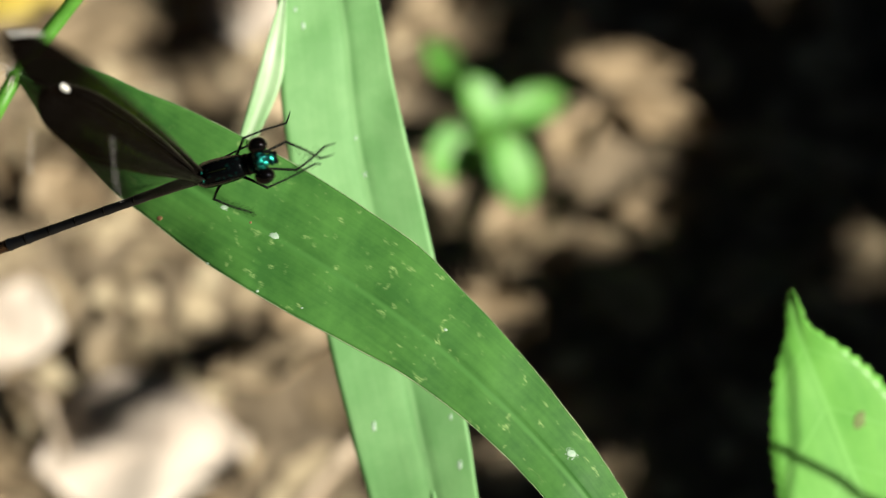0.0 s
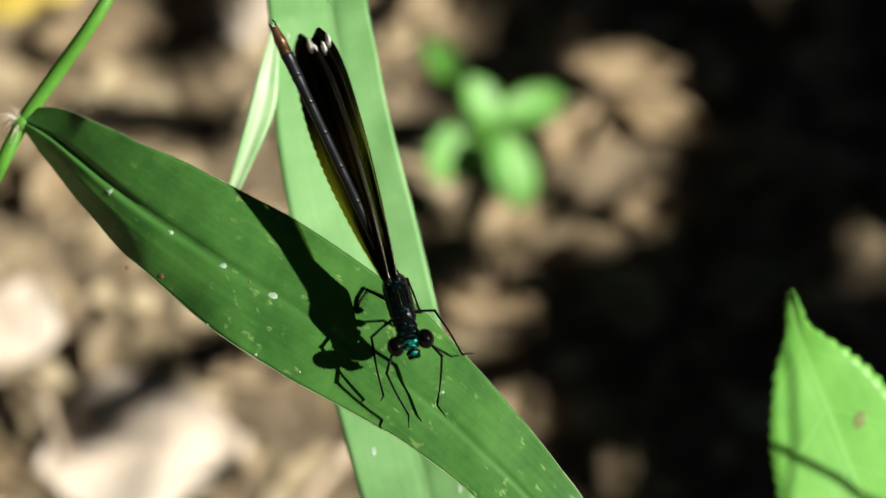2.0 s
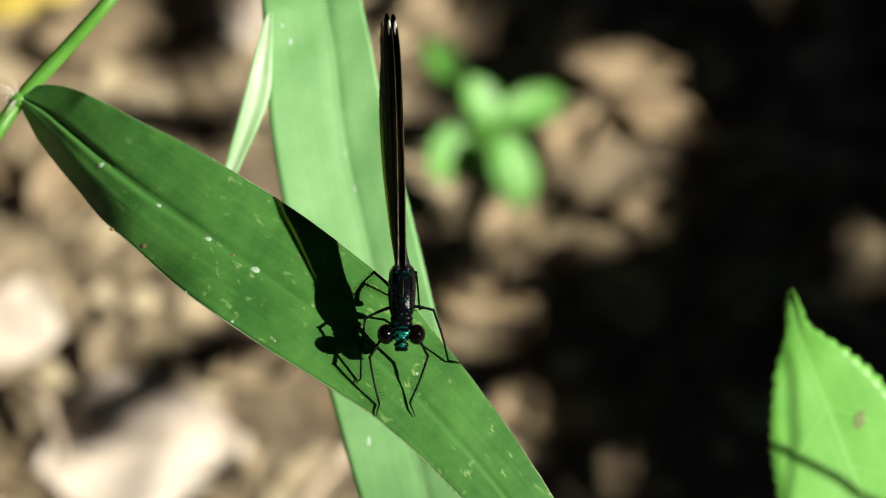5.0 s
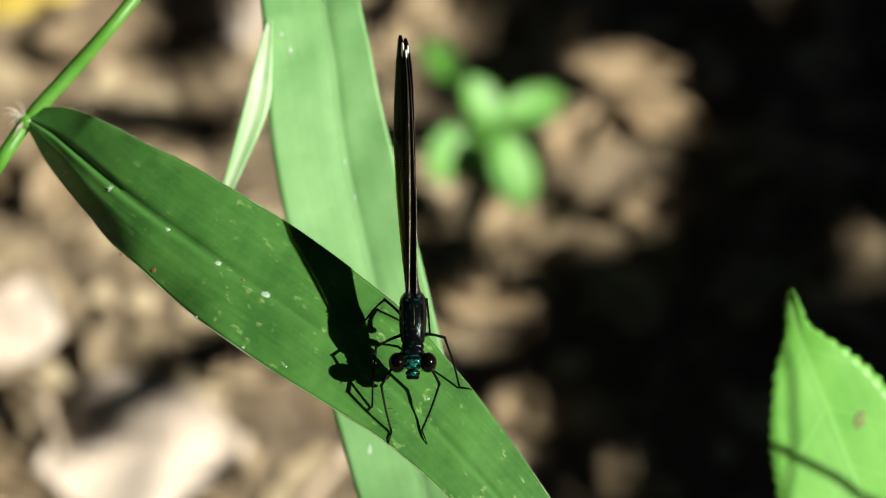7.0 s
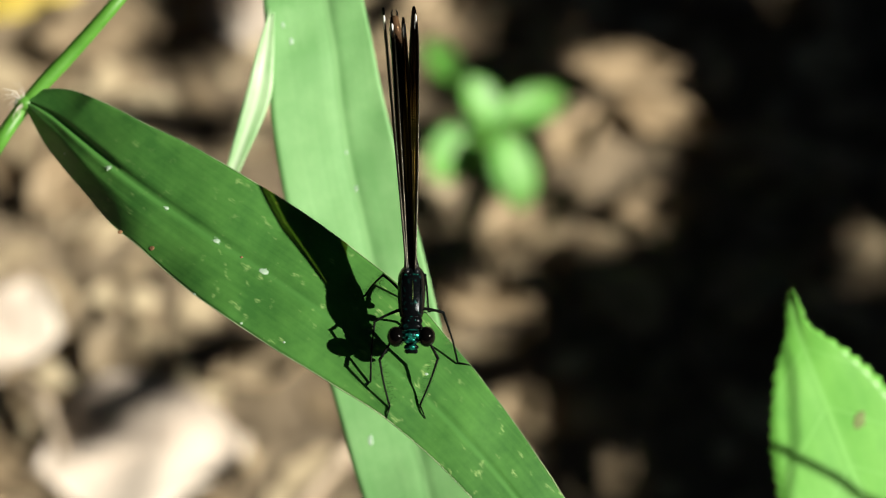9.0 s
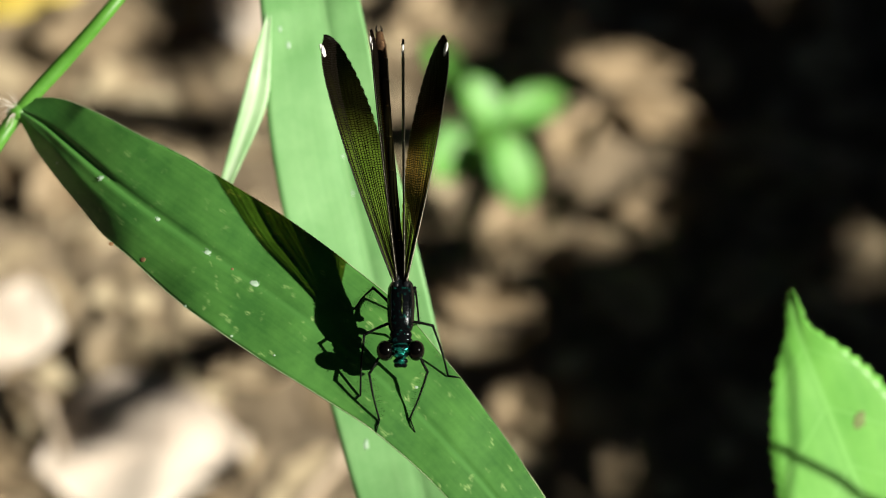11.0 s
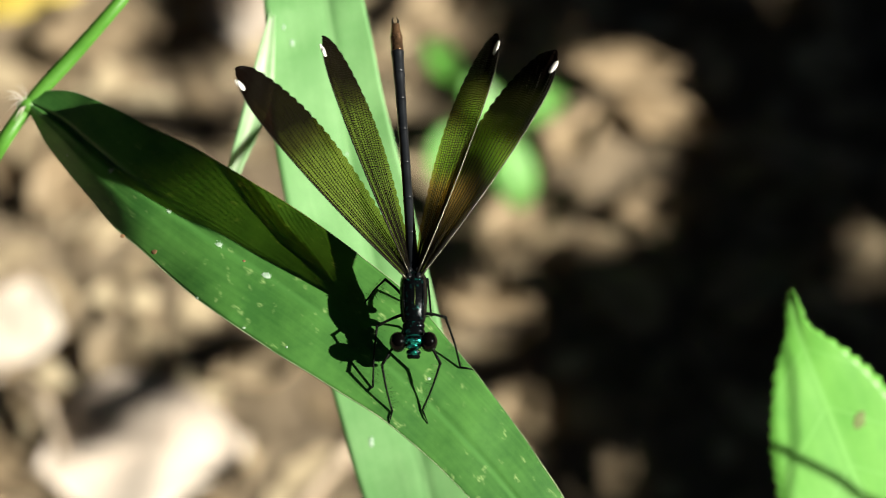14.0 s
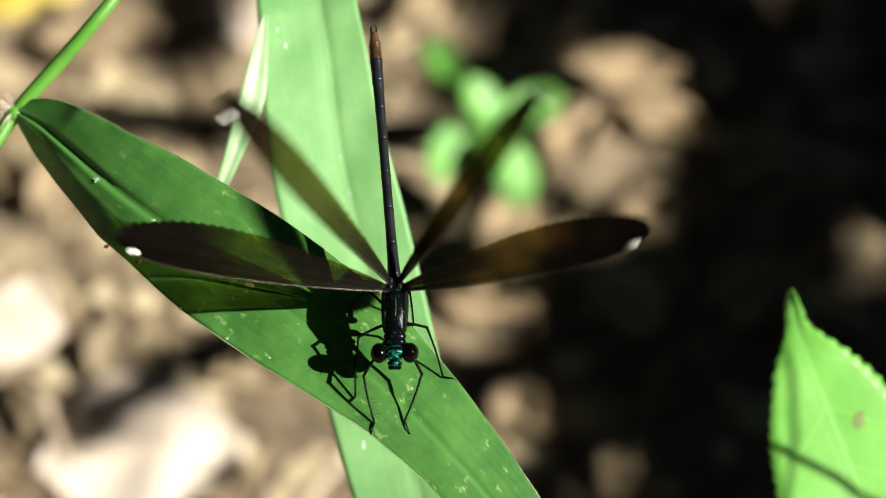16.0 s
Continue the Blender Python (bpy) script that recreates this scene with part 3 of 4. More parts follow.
def build_seedling():
    root = down(855, 300)
    plant = thing("seedling", Matrix.Translation(root))
    tagged(plant, "small bright green seedling with rounded leaves", "seedling")
    top = down(852, 215, 0.016)
    v, f = tube(smooth_path([root - root, (top - root) * 0.5 + Vector((0.001, 0, 0)), top - root], 10), [0.0011] * 9 + [0.0007], 7)
    part("stalk", mesh("stalk", v, f, STEM, [(k * 0.2, 3.0) for k in range(len(v))]), plant)
    hub = top - root
    for x, y, long, wide, high, turned in ((783, 108, 6.5, 2.9, 0.010, -0.75), (850, 182, 7.5, 4.0, 0.020, 0.5), (940, 188, 10.0, 3.6, 0.016, -0.35), (800, 270, 9.5, 5.0, 0.014, 0.1), (905, 305, 10.5, 4.8, 0.015, 0.2)):
        c = down(x, y, high) - root
        SEEDLING_AT.append(c + root)
        face = (TURN @ (SUN * (1 + turned) + Vector((-0.5 * min(0, turned) * -1, 0.2, 0.9)))).normalized()
        d = (c - hub)
        d = (d - face * d.dot(face))
        d = d.normalized() if d.length > 1e-4 else Vector((0, 1, 0))
        st = [(*(c + d * (long * 0.70 * MM * k)), wide * 0.70 * MM * h * 1.3) for k, h in ((-1, 0.12), (-0.7, 0.6), (-0.2, 1.0), (0.3, 0.95), (0.75, 0.55), (1, 0.03))]
        v, f, uv = ribbon(st, face, lambda s, w: 0.0009 * abs(w), 18, 8, 0.0002)
        part("leaf", mesh("leaf", v, f, SEEDLING, [(a * 1000, b * 1000) for a, b in uv]), plant)
        v, f = tube([hub, (hub + c - d * long * 0.6 * MM) / 2, c - d * long * 0.6 * MM], 0.0004, 5)
        part("leaf_stalk", mesh("leaf_stalk", v, f, STEM, [(k * 0.2, 3.0) for k in range(len(v))]), plant)


# ---- unseen things added to cast the dappled shade ----
# picture ellipses left open to the sun, and bars the added foliage darkens
LIT_SPOTS = ((1092, 607, 24, 24), (1118, 212, 166, 138), (950, 415, 82, 80), (1140, 402, 108, 38), (875, 562, 115, 72), (943, 752, 82, 95), (1124, 836, 62, 62),
             (1602, 432, 58, 82), (1402, -4, 30, 12), (812, 38, 108, 76), (860, 880, 50, 40))
DARK_BARS = ((140, 765, 300, 660, 21), (300, 655, 480, 598, 20), (368, -20, 386, 80, 42), (190, 200, 440, 218, 17), (735, -20, 668, 78, 9))


def sunlit(x, y):
    x += 22
    for cx, cy, rx, ry in LIT_SPOTS:
        if ((x - cx) / rx) ** 2 + ((y - cy) / ry) ** 2 < 1:
            return True
    if x > 740 - 0.03 * y:
        return False
    for x0, y0, x1, y1, r in DARK_BARS:
        t = max(0, min(1, ((x - x0) * (x1 - x0) + (y - y0) * (y1 - y0)) / ((x1 - x0) ** 2 + (y1 - y0) ** 2)))
        if math.hypot(x - x0 - t * (x1 - x0), y - y0 - t * (y1 - y0)) < r:
            return False
    return True


def build_shade():
    """Unseen foliage added along the sun's rays wherever sunlit() wants the soil dark."""
    rnd = random.Random(9)
    side = SUN_W.orthogonal().normalized()
    other = SUN_W.cross(side)
    verts, faces, uv = [], [], []
    for y in range(-420, 1320, 34):
        for x in range(-500, 2500, 34):
            px, py = x + rnd.uniform(-9, 9), y + rnd.uniform(-9, 9)
            if sunlit(px, py):
                continue
            c = down(px, py, 0.003) + SUN_W * rnd.uniform(0.33, 0.40)
            if any((c - q).cross(SUN_W).length < 0.0085 for q in SEEDLING_AT):
                continue
            a = rnd.uniform(0, 6.3)
            d = (side * math.cos(a) + other * math.sin(a) + SUN_W * rnd.uniform(-0.3, 0.3)).normalized()
            r = rnd.uniform(3.0, 3.8) * MM
            st = [(*(c + d * (r * k)), r * h) for k, h in ((-1.3, 0.05), (-0.7, 0.7), (0, 0.95), (0.7, 0.7), (1.3, 0.05))]
            v, f, u = ribbon(st, SUN_W, lambda s, w: 0.0002 * w * w, 7, 2, 0.0001)
            k = len(verts)
            verts += v
            faces += [tuple(i + k for i in q) for q in f]
            uv += [(p * 1000, q * 1000) for p, q in u]
    tagged(new("bush_foliage", mesh("bush_foliage", verts, faces, SHADE, uv)), "unseen green foliage added to cast the dappled shade on the soil", "foliage", kind="stuff")
    # invented stems, out of view, that hold up the added foliage
    for k in range(4):
        foot = Vector((0.40 + 0.05 * k, -0.16 + 0.07 * k, -0.01))
        head = Vector((0.22 + 0.06 * k, -0.10 + 0.09 * k, 0.26))
        v, f = tube(smooth_path([foot, (foot + head) / 2 + Vector((0.04, 0, 0.03)), head], 12), [0.003 - 0.00018 * i for i in range(12)], 7)
        tagged(thing("bush_stem", None, mesh("bush_stem", v, f, TWIG)), "unseen thin brown woody stem added to carry the shading foliage", "stem", "stems of the bush")
    # two unseen thin stalks added so that their shadows cross the serrated leaf
    for a, b, r, far in (((1340, 792, -46), (1600, 900, -46), 0.5, 90), ((1392, 540, -46), (1386, 1000, -46), 0.3, 100)):
        p, q = at(*a) + SUN * far, at(*b) + SUN * far
        v, f = tube(to_world(smooth_path([p, (p + q) / 2, q, q + (q - p) * 0.6 + Vector((4, -8, -20)), q + (q - p) * 1.2 + Vector((30, -60, -260))], 24)), r * MM, 6)
        tagged(thing("stalk", None, mesh("stalk", v, f, STEM, [(k * 0.2, 3.0) for k in range(len(v))])), "unseen thin green stalk added to shade the serrated leaf", "stalk")


# ---- the damselfly: x to its side, y to its tail, z to its back; mm ----
LEAN = -25.0
BODY_AT = at(733, 556, 10.4)
HINGE = {"fore": (0.45, 1.5, 1.75), "hind": (0.42, 2.4, 1.6)}
SPAN = {"fore": 30.8, "hind": 29.3}          # hinge to white cell
TAIL_AT = Vector((0, 2.7, 0.45))
TAIL_LONG = 33.5


def body_pose(p, turn, lean=LEAN):
    """Stage pose of the body: place, heading (degrees) and lean of the tail."""
    return Matrix.Translation(p) @ pose(0, 0, 0, 0, 0, turn) @ pose(0, 0, 0, lean)


REST = body_pose(BODY_AT, 0)


def wing_mesh(kind):
    """Membrane, front veins, a fan of veins that end at the rear margin, and the fine net of cross veins."""
    long = SPAN[kind] / 0.935
    fat = 11.6 if kind == "fore" else 12.2
    ns, nw = 160, 16
    verts, faces, uv = [], [], []

    def edge(u):
        lead = -0.9 * math.sin(math.pi * u) * (1 - 0.3 * u) + 2.5 * u ** 12
        wide = max(0.02, fat * (0.05 + u ** 0.8) * max(0, 1 - u ** 2.4) ** 0.56)
        return lead, wide

    def fan(u):
        return fat * (0.06 + 0.88 * u ** 0.78)

    def spot(u, y, up=0.0):
        lead, wide = edge(u)
        v = y / wide
        return Vector((u * long, lead + y, up + 0.10 * math.sin(v * 22) * (1 - v) + 0.25 * math.sin(math.pi * v) * u))

    us = [1 - (1 - k / (ns - 1)) ** 1.25 for k in range(ns)]
    for u in us:
        wide = edge(u)[1]
        for j in range(nw + 1):
            v = j / nw
            scal = 0.26 * (abs(math.sin(u * 84 + 2.5 * u * u)) - 0.4) if j == nw and 0.15 < u < 0.97 else 0.0
            p = spot(u, v * wide)
            p.y += scal
            verts.append(p)
            uv.append((u * long - (0.0 if kind == "fore" else 2.4), 13.0 * v * wide / fan(u)))
    for i in range(ns - 1):
        for j in range(nw):
            a = i * (nw + 1) + j
            faces.append((a, a + 1, a + nw + 2, a + nw + 1))
    sheet = mesh("membrane", verts, faces, WING, uv)
    veins = []
    for v0, v1, r in ((0.0, 0.0, 0.13), (0.045, 0.05, 0.085), (0.10, 0.12, 0.09)):
        pts = []
        for k in range(24):
            u = 0.005 + 0.955 * k / 23
            pts.append(spot(u, (v0 + (v1 - v0) * u) * edge(u)[1], 0.04))
        v, f = tube(pts, [r * (1 - 0.6 * k / 23) for k in range(24)], 5)
        veins.append(("vein", mesh("vein", v, f, COSTA if v0 == 0 else VEIN)))
    for k in range(11):
        q = 0.19 + 0.07 * k
        pts = []
        for i in range(40):
            u = 0.01 + 0.95 * i / 39
            y = q * fan(u) * (1 + 0.16 * q * u ** 3)
            if y > edge(u)[1] * 0.995:
                break
            pts.append(spot(u, y, 0.01))
        if len(pts) > 3:
            v, f = tube(pts, [0.062 * (1 - 0.5 * i / len(pts)) for i in range(len(pts))], 4)
            veins.append(("vein", mesh("vein", v, f, VEIN)))
    # cross veins stand as low fins between the long ones
    rnd = random.Random(71)
    v, f = [], []
    rows = 17
    for r in range(rows):
        x = rnd.uniform(0.4, 0.9)
        while x < long * 0.985:
            u = x / long
            a, b = fan(u) * r / rows, fan(u) * (r + 1) / rows
            lim = edge(u)[1]
            x += rnd.uniform(0.27, 0.36)
            if a > lim * 0.98 or (a < 0.9 and 0.895 < u < 0.975):
                continue
            p, q = spot(u, a), spot(min(0.999, u + 0.0015), min(b, lim))
            k = len(v)
            for o in (p, q):
                v += [o + Vector((-0.022, 0, -0.06)), o + Vector((0.022, 0, -0.06)), o + Vector((0, 0, 0.10))]
            f += [(k, k + 1, k + 4, k + 3), (k + 1, k + 2, k + 5, k + 4), (k + 2, k, k + 3, k + 5)]
    veins.append(("vein_net", mesh("vein_net", v, f, VEIN, None, False)))
    u = 0.935
    v, f = ball(spot(u, 0.40, 0.02), (0.95, 0.38, 0.16), 10, 18)
    cell = mesh("white_cell", v, f, WHITE)
    return [("membrane", sheet), *veins, ("white_cell", cell)]


def build_damselfly():
    fly = thing("damselfly", STAGE @ REST)
    tagged(fly, "black and metallic green damselfly with smoky wings on a leaf", "damselfly")

    # thorax: lofted rings (y, half width, half height, z)
    rings = [(-3.3, 1.0, 0.7, 0.3), (-2.9, 1.28, 0.98, 0.45), (-1.8, 1.44, 1.25, 0.6), (-0.2, 1.52, 1.36, 0.78), (1.2, 1.5, 1.34, 0.82), (2.2, 1.42, 1.18, 0.75), (3.0, 1.1, 0.92, 0.6), (3.4, 0.65, 0.65, 0.5)]
    verts, faces = [], []
    S = smooth_path(rings, 26)
    n = 20
    for y, a, b, z in S:
        for k in range(n):
            t = 2 * math.pi * k / n
            keel = 1 + 0.05 * math.cos(8 * t)
            verts.append((a * math.sin(t) * keel, y, z + b * math.cos(t) * keel))
    for i in range(len(S) - 1):
        for k in range(n):
            a, b = i * n + k, i * n + (k + 1) % n
            faces.append((a, b, b + n, a + n))
    faces += [tuple(range(n)), tuple(reversed(range((len(S) - 1) * n, len(S) * n)))]
    part("thorax", mesh("thorax", verts, faces, THORAX), fly, "metallic black-green thorax")
    v, f = tube(smooth_path([(0.14, -1.7, 1.84), (0.15, -1.0, 2.02), (0.15, -0.2, 2.15), (0.12, 0.8, 2.18)], 14), [0.03, 0.05, 0.06, 0.07, 0.07, 0.08, 0.08, 0.08, 0.08, 0.08, 0.07, 0.06, 0.05, 0.03], 6)
    part("back_ridge", mesh("back_ridge", v, f, GOLD), fly, "gold-green ridge along the back")
    for s in (-1, 1):
        v, f = tube(smooth_path([(s * 1.0, -2.4, 1.25), (s * 1.12, -0.6, 1.75), (s * 1.08, 1.2, 1.8)], 10), [0.03, 0.05, 0.06, 0.06, 0.07, 0.07, 0.06, 0.06, 0.05, 0.03], 6)
        part("side_seam", mesh("side_seam", v, f, THORAX), fly)
        # glint on the shoulder, modelled as a small metallic green bump
        v, f = ball((s * 0.45, 1.55, 2.06), (0.42, 0.12, 0.13), 8, 12)
        part("shoulder_plate", mesh("shoulder_plate", v, f, CHITIN), fly, "small green bump modelled in place of a shoulder glint")
        v, f = merge(ball((s * 0.55, 2.1, 1.75), (0.42, 0.5, 0.4), 8, 10), ball((s * 0.5, 3.0, 1.45), (0.38, 0.5, 0.38), 8, 10))
        part("wing_base", mesh("wing_base", v, f, BLACK), fly)
    v, f = merge(ball((0, -3.5, 0.15), (1.32, 0.8, 0.82), 12, 18), ball((0, -4.2, 0.2), (1.28, 0.8, 0.7), 12, 18))
    part("neck", mesh("neck", v, f, THORAX), fly)
    for x, y, z, r in ((0, -3.2, 0.93, 0.22), (-0.38, -3.7, 0.84, 0.18), (0.4, -3.66, 0.84, 0.18), (0.05, -4.3, 0.78, 0.2)):
        v, f = ball((x, y, z), (r, r * 0.8, r * 0.5), 7, 10)
        part("neck_plate", mesh("neck_plate", v, f, CHITIN), fly, "glinting green plate")
    # head with face, eyes, jaws and feelers
    head = part("head", mesh("head", *merge(ball((0, -5.45, 0.35), (1.65, 0.75, 0.9), 12, 18), ball((0, -5.55, 0.85), (1.0, 0.6, 0.5), 10, 14)), CHITIN), fly, "shiny green face")
    part("brow", mesh("brow", *merge(ball((0, -6.15, 0.45), (0.92, 0.5, 0.55), 10, 14), ball((-0.4, -6.0, 0.8), (0.3, 0.3, 0.25), 7, 9), ball((0.4, -6.0, 0.8), (0.3, 0.3, 0.25), 7, 9)), CHITIN), head)
    part("lip", mesh("lip", *ball((0, -6.75, -0.05), (0.88, 0.42, 0.5), 10, 14), CHITIN), head)
    for s in (-1, 1):
        part("eye", mesh("eye", *ball((s * 1.78, -5.6, 0.35), (1.0, 1.2, 1.18), 20, 28), EYEMAT), head, "round glossy black eye")
        part("feeler", mesh("feeler", *tube([(s * 0.55, -6.1, 0.85), (s * 0.85, -6.7, 1.2), (s * 1.15, -7.2, 1.3)], [0.09, 0.05, 0.02], 5), LEGBLACK), head)
    part("jaw", mesh("jaw", *merge(ball((0, -7.1, -0.3), (0.8, 0.3, 0.42), 8, 14), ball((-0.42, -7.15, -0.42), (0.36, 0.24, 0.3), 7, 9), ball((0.42, -7.15, -0.42), (0.36, 0.24, 0.3), 7, 9)), THORAX), head)

    # abdomen: ten segments
    tail = part("abdomen", None, fly)
    ends = [0, 1.3, 5.4, 10.0, 14.6, 19.0, 23.0, 26.6, 29.4, 31.4, 33.0]
    wide = [0.95, 0.78, 0.62, 0.58, 0.57, 0.57, 0.6, 0.68, 0.76, 0.72, 0.45]
    for k in range(10):
        a, b = ends[k], ends[k + 1]
        ra, rb = wide[k], wide[k + 1]
        steps = [(0, 0.9), (0.03, 0.99), (0.1, 1.0), (0.5, 0.97), (0.88, 1.0), (0.96, 1.07), (0.99, 1.05), (1.0, 0.9)]
        pts = [(0, a + (b - a) * s, -0.25 * math.sin(math.pi * (a + (b - a) * s) / 33)) for s, _ in steps]
        v, f = tube(pts, [(ra + (rb - ra) * s) * q for s, q in steps], 14)
        part("segment", mesh("segment", v, f, BRONZE if k >= 8 else ABDOMEN), tail, "bronze tail segment" if k >= 8 else "")
    for s in (-1, 1):
        v, f = tube([(s * 0.25, 32.8, 0.1), (s * 0.35, 33.4, 0.2), (s * 0.2, 33.9, 0.15)], [0.16, 0.12, 0.05], 6)
        part("tail_tip", mesh("tail_tip", v, f, LEGBLACK), tail)

    # legs: knee, ankle and claw where they rest on the leaf
    back = REST.inverted()
    rnd = random.Random(12)
    legs = []
    for hip, knee, ankle, claw, high in (((-0.4, -2.6, -0.4), (677, 673), (695, 756), (689, 777), 2.9), ((0.4, -2.6, -0.4), (780, 670), (748, 754), (758, 777), 2.8),
                                         ((-0.8, -1.5, -0.6), (668, 604), (661, 712), (653, 719), 4.0), ((0.8, -1.5, -0.6), (789, 588), (815, 678), (838, 681), 4.2),
                                         ((-0.8, 0.2, -0.6), (683, 521), (651, 557), (645, 563), 5.0), ((0.8, 0.2, -0.6), (757, 521), (763, 585), (772, 584), 4.4)):
        k = back @ over_leaf(*knee, high)
        a, c = back @ on_leaf(*ankle, 0.2)[0], back @ on_leaf(*claw, 0.06)[0]
        h = Vector(hip)
        leg = part("leg", mesh("leg", *merge(ball(h, (0.5, 0.5, 0.5), 6, 8), tube(smooth_path([h, (h + k) / 2 + Vector((0, 0, 0.25)), k], 8), [0.25, 0.22, 0.2, 0.18, 0.17, 0.16, 0.17, 0.18], 7), ball(k, (0.19, 0.19, 0.19), 6, 8)), LEGBLACK), fly)
        legs.append((leg, h))
        pieces = [tube(smooth_path([k, (a + k) / 2 + (k - h).normalized() * 0.15, a], 10), [0.15, 0.14, 0.13, 0.12, 0.12, 0.11, 0.11, 0.11, 0.12, 0.12], 6)]
        out = (k - h).normalized()
        for q in range(1, 27):
            o = k.lerp(a, q / 28)
            for s in (-1, 1):
                d = (out * s + (a - k).normalized() * 0.8 + Vector((rnd.uniform(-0.2, 0.2), rnd.uniform(-0.2, 0.2), 0.1))).normalized()
                pieces.append(tube([o, o + d * rnd.uniform(0.7, 1.1)], [0.018, 0.005], 3))
        part("shin", mesh("shin", *merge(*pieces), LEGBLACK), leg, "thin black shin with fine spines")
        mid = (a + c) / 2 + Vector((0, 0, 0.12))
        part("foot", mesh("foot", *tube([a, mid, c], [0.11, 0.09, 0.05], 5), LEGBLACK), leg)

    # wings
    wings = {}
    for kind in ("fore", "hind"):
        made = wing_mesh(kind)
        for s in (-1, 1):
            w = part("wing", None, fly, "dark smoky wing with a white spot near the tip")
            for name, data in made:
                part(name, data, w, "white spot" if name == "white_cell" else "")
            wings[kind, s] = w
    return fly, tail, wings, legs


# ---- what moves ----
LEAF_ROWS = (  # seconds, shift in mm, turn in degrees about the leaf's base
    (0, -1.34, 5.28, -1.5, 4.3, 2, 4.3), (0.2, -1.76, 5.05, -1.61, 4.72, 0.02, 5.02), (0.4, -1.91, 4.57, -1.62, 5.34, -2.86, 6.54), (0.5, -2.18, 4.46, -1.62, 5.9, -4.2, 7.4), (0.6, -1.68, 4.01, -1.54, 4.36, -3.62, 6),
    (0.7, -1.34, 3.56, -1.41, 3.02, -2.84, 4.6), (0.8, -0.94, 3.37, -1.18, 3.28, -2.26, 3.3), (1, -0.2, 2.51, -0.92, 3.1, -1.1, 2), (1.5, -0.65, 1.01, -0.6, 6.3, -2.3, 3.75), (2.0, -0.7, -0.68, -0.15, 11.4, -3.2, 6.2), (2.5, 0.54, -1.26, -0.4, 0.9, 1.2, -0.4),
    (3.0, 0.75, -1.31, -0.2, -0.4, -0.7, 0.1), (3.5, 0.2, -0.45, -0.2, 0, -0.9, 0.4), (4.0, -0.35, 1.1, -0.15, -1.2, -0.7, -0.3), (4.2, -0.67, 1.7, -0.15, -1.4, -0.7, -0.4), (4.8, -0.95, 2.2, -0.1, -1.2, -0.6, -0.4), (5.6, -1.05, 1.75, -0.1, -0.8, -0.4, -0.4),
    (6.3, -0.93, 0.9, -0.1, -0.3, -0.3, -0.3), (6.5, -0.66, 0.23, -0.1, 0.4, -0.6, 0.3), (7.0, -0.1, -0.48, -0.15, 0.5, -0.2, 0.1), (7.5, 0.23, -0.71, -0.15, -0.1, 0.1, -0.2), (8.0, 0.34, -0.47, -0.1, -0.2, 0.2, -0.1), (8.5, 0.54, 0.42, -0.1, -1.5, 0.1, -0.5),
    (9.0, -0.22, 1.72, -0.2, -1.4, -0.1, -0.1), (9.6, -0.75, 2.0, -0.1, -1.0, -0.4, 0), (10.5, -1.15, 1.2, -0.1, -0.4, -0.9, 0.1), (11.5, -0.89, 0.11, 0, 0.1, -1.1, 0.1), (12.0, -0.43, -0.29, 0, 0, -0.6, 0), (12.5, 0, 0, 0, 0, 0, 0), (13.0, 0.44, 0.59, 0, -0.6, 0, -0.1),
    (13.5, 0.38, 1.18, 0, -0.6, -0.2, 0.1), (14.0, 0.09, 1.51, 0, -0.3, -0.4, 0.1), (14.5, -0.58, 1.67, -0.1, 0.9, -1.3, 0.6), (15.0, -1.09, 1.5, -0.15, 1.9, -2.2, 1.1), (15.5, -1.37, 0.91, -0.1, 1.3, -2.2, 0.9), (16.0, -1.56, 0.52, 0, 1.0, -1.9, 0.6))


def leaf_shift(t):
    """Stage matrix of the perch's own movement at t, glided between rows."""
    ts = [r[0] for r in LEAF_ROWS]
    vals = [float(np.interp(t, ts, [r[i] for r in LEAF_ROWS])) for i in range(1, 7)]
    pivot = over_leaf(50, 202, -5)
    v = Vector([radians(a) for a in vals[3:]])
    turn = Matrix.Rotation(v.length, 4, v.normalized()) if v.length > 1e-9 else Matrix.Identity(4)
    return Matrix.Translation(Vector(vals[:3]) + pivot) @ turn @ Matrix.Translation(-pivot)


BODY_ROWS = (  # seconds, picture place of the thorax, mm nearer than at rest, heading, lean
    (0.0, 394, 303, 4, 104, -30), (0.1, 396, 293, 4, 98, -15), (0.2, 378, 212, 4, 88, -6), (0.3, 378, 186, 5, 78, -8), (0.4, 478, 202, 6, 68, -10), (0.5, 490, 190, 6, 58, -15), (0.6, 530, 242, 6, 46, -25), (0.7, 562, 312, 5, 38, -30), (0.8, 610, 408, 1.5, 33, -28),
    (0.9, 637, 440, -1.2, 31, -25), (1.0, 686, 456, -3.3, 27, -25), (1.5, 687, 479, -3.6, 19, -25), (2.0, 707, 534, -3.5, 15.5, -25), (2.5, 741, 569, -1.9, 10, -25), (3.0, 738, 567, 0, 2, -25), (3.5, 731, 555, 0, 0, -25), (4.2, 717, 520, 0, 0, -25))


def body_at(t):
    """Stage matrix of the damselfly's body at t."""
    if t > BODY_ROWS[-1][0]:
        k = min(1.0, (t - 4.2) / 2.0)
        at_leaf = leaf_shift(t) @ REST
        return at_leaf if k >= 1 else Matrix.Translation(Vector((0, 0.4 * (1 - k), 0))) @ at_leaf
    ts = [r[0] for r in BODY_ROWS]
    x, y, z, turn, lean = [float(np.interp(t, ts, [r[i] for r in BODY_ROWS])) for i in range(1, 6)]
    return body_pose(at(x, y, BODY_AT.z + z), turn, lean)


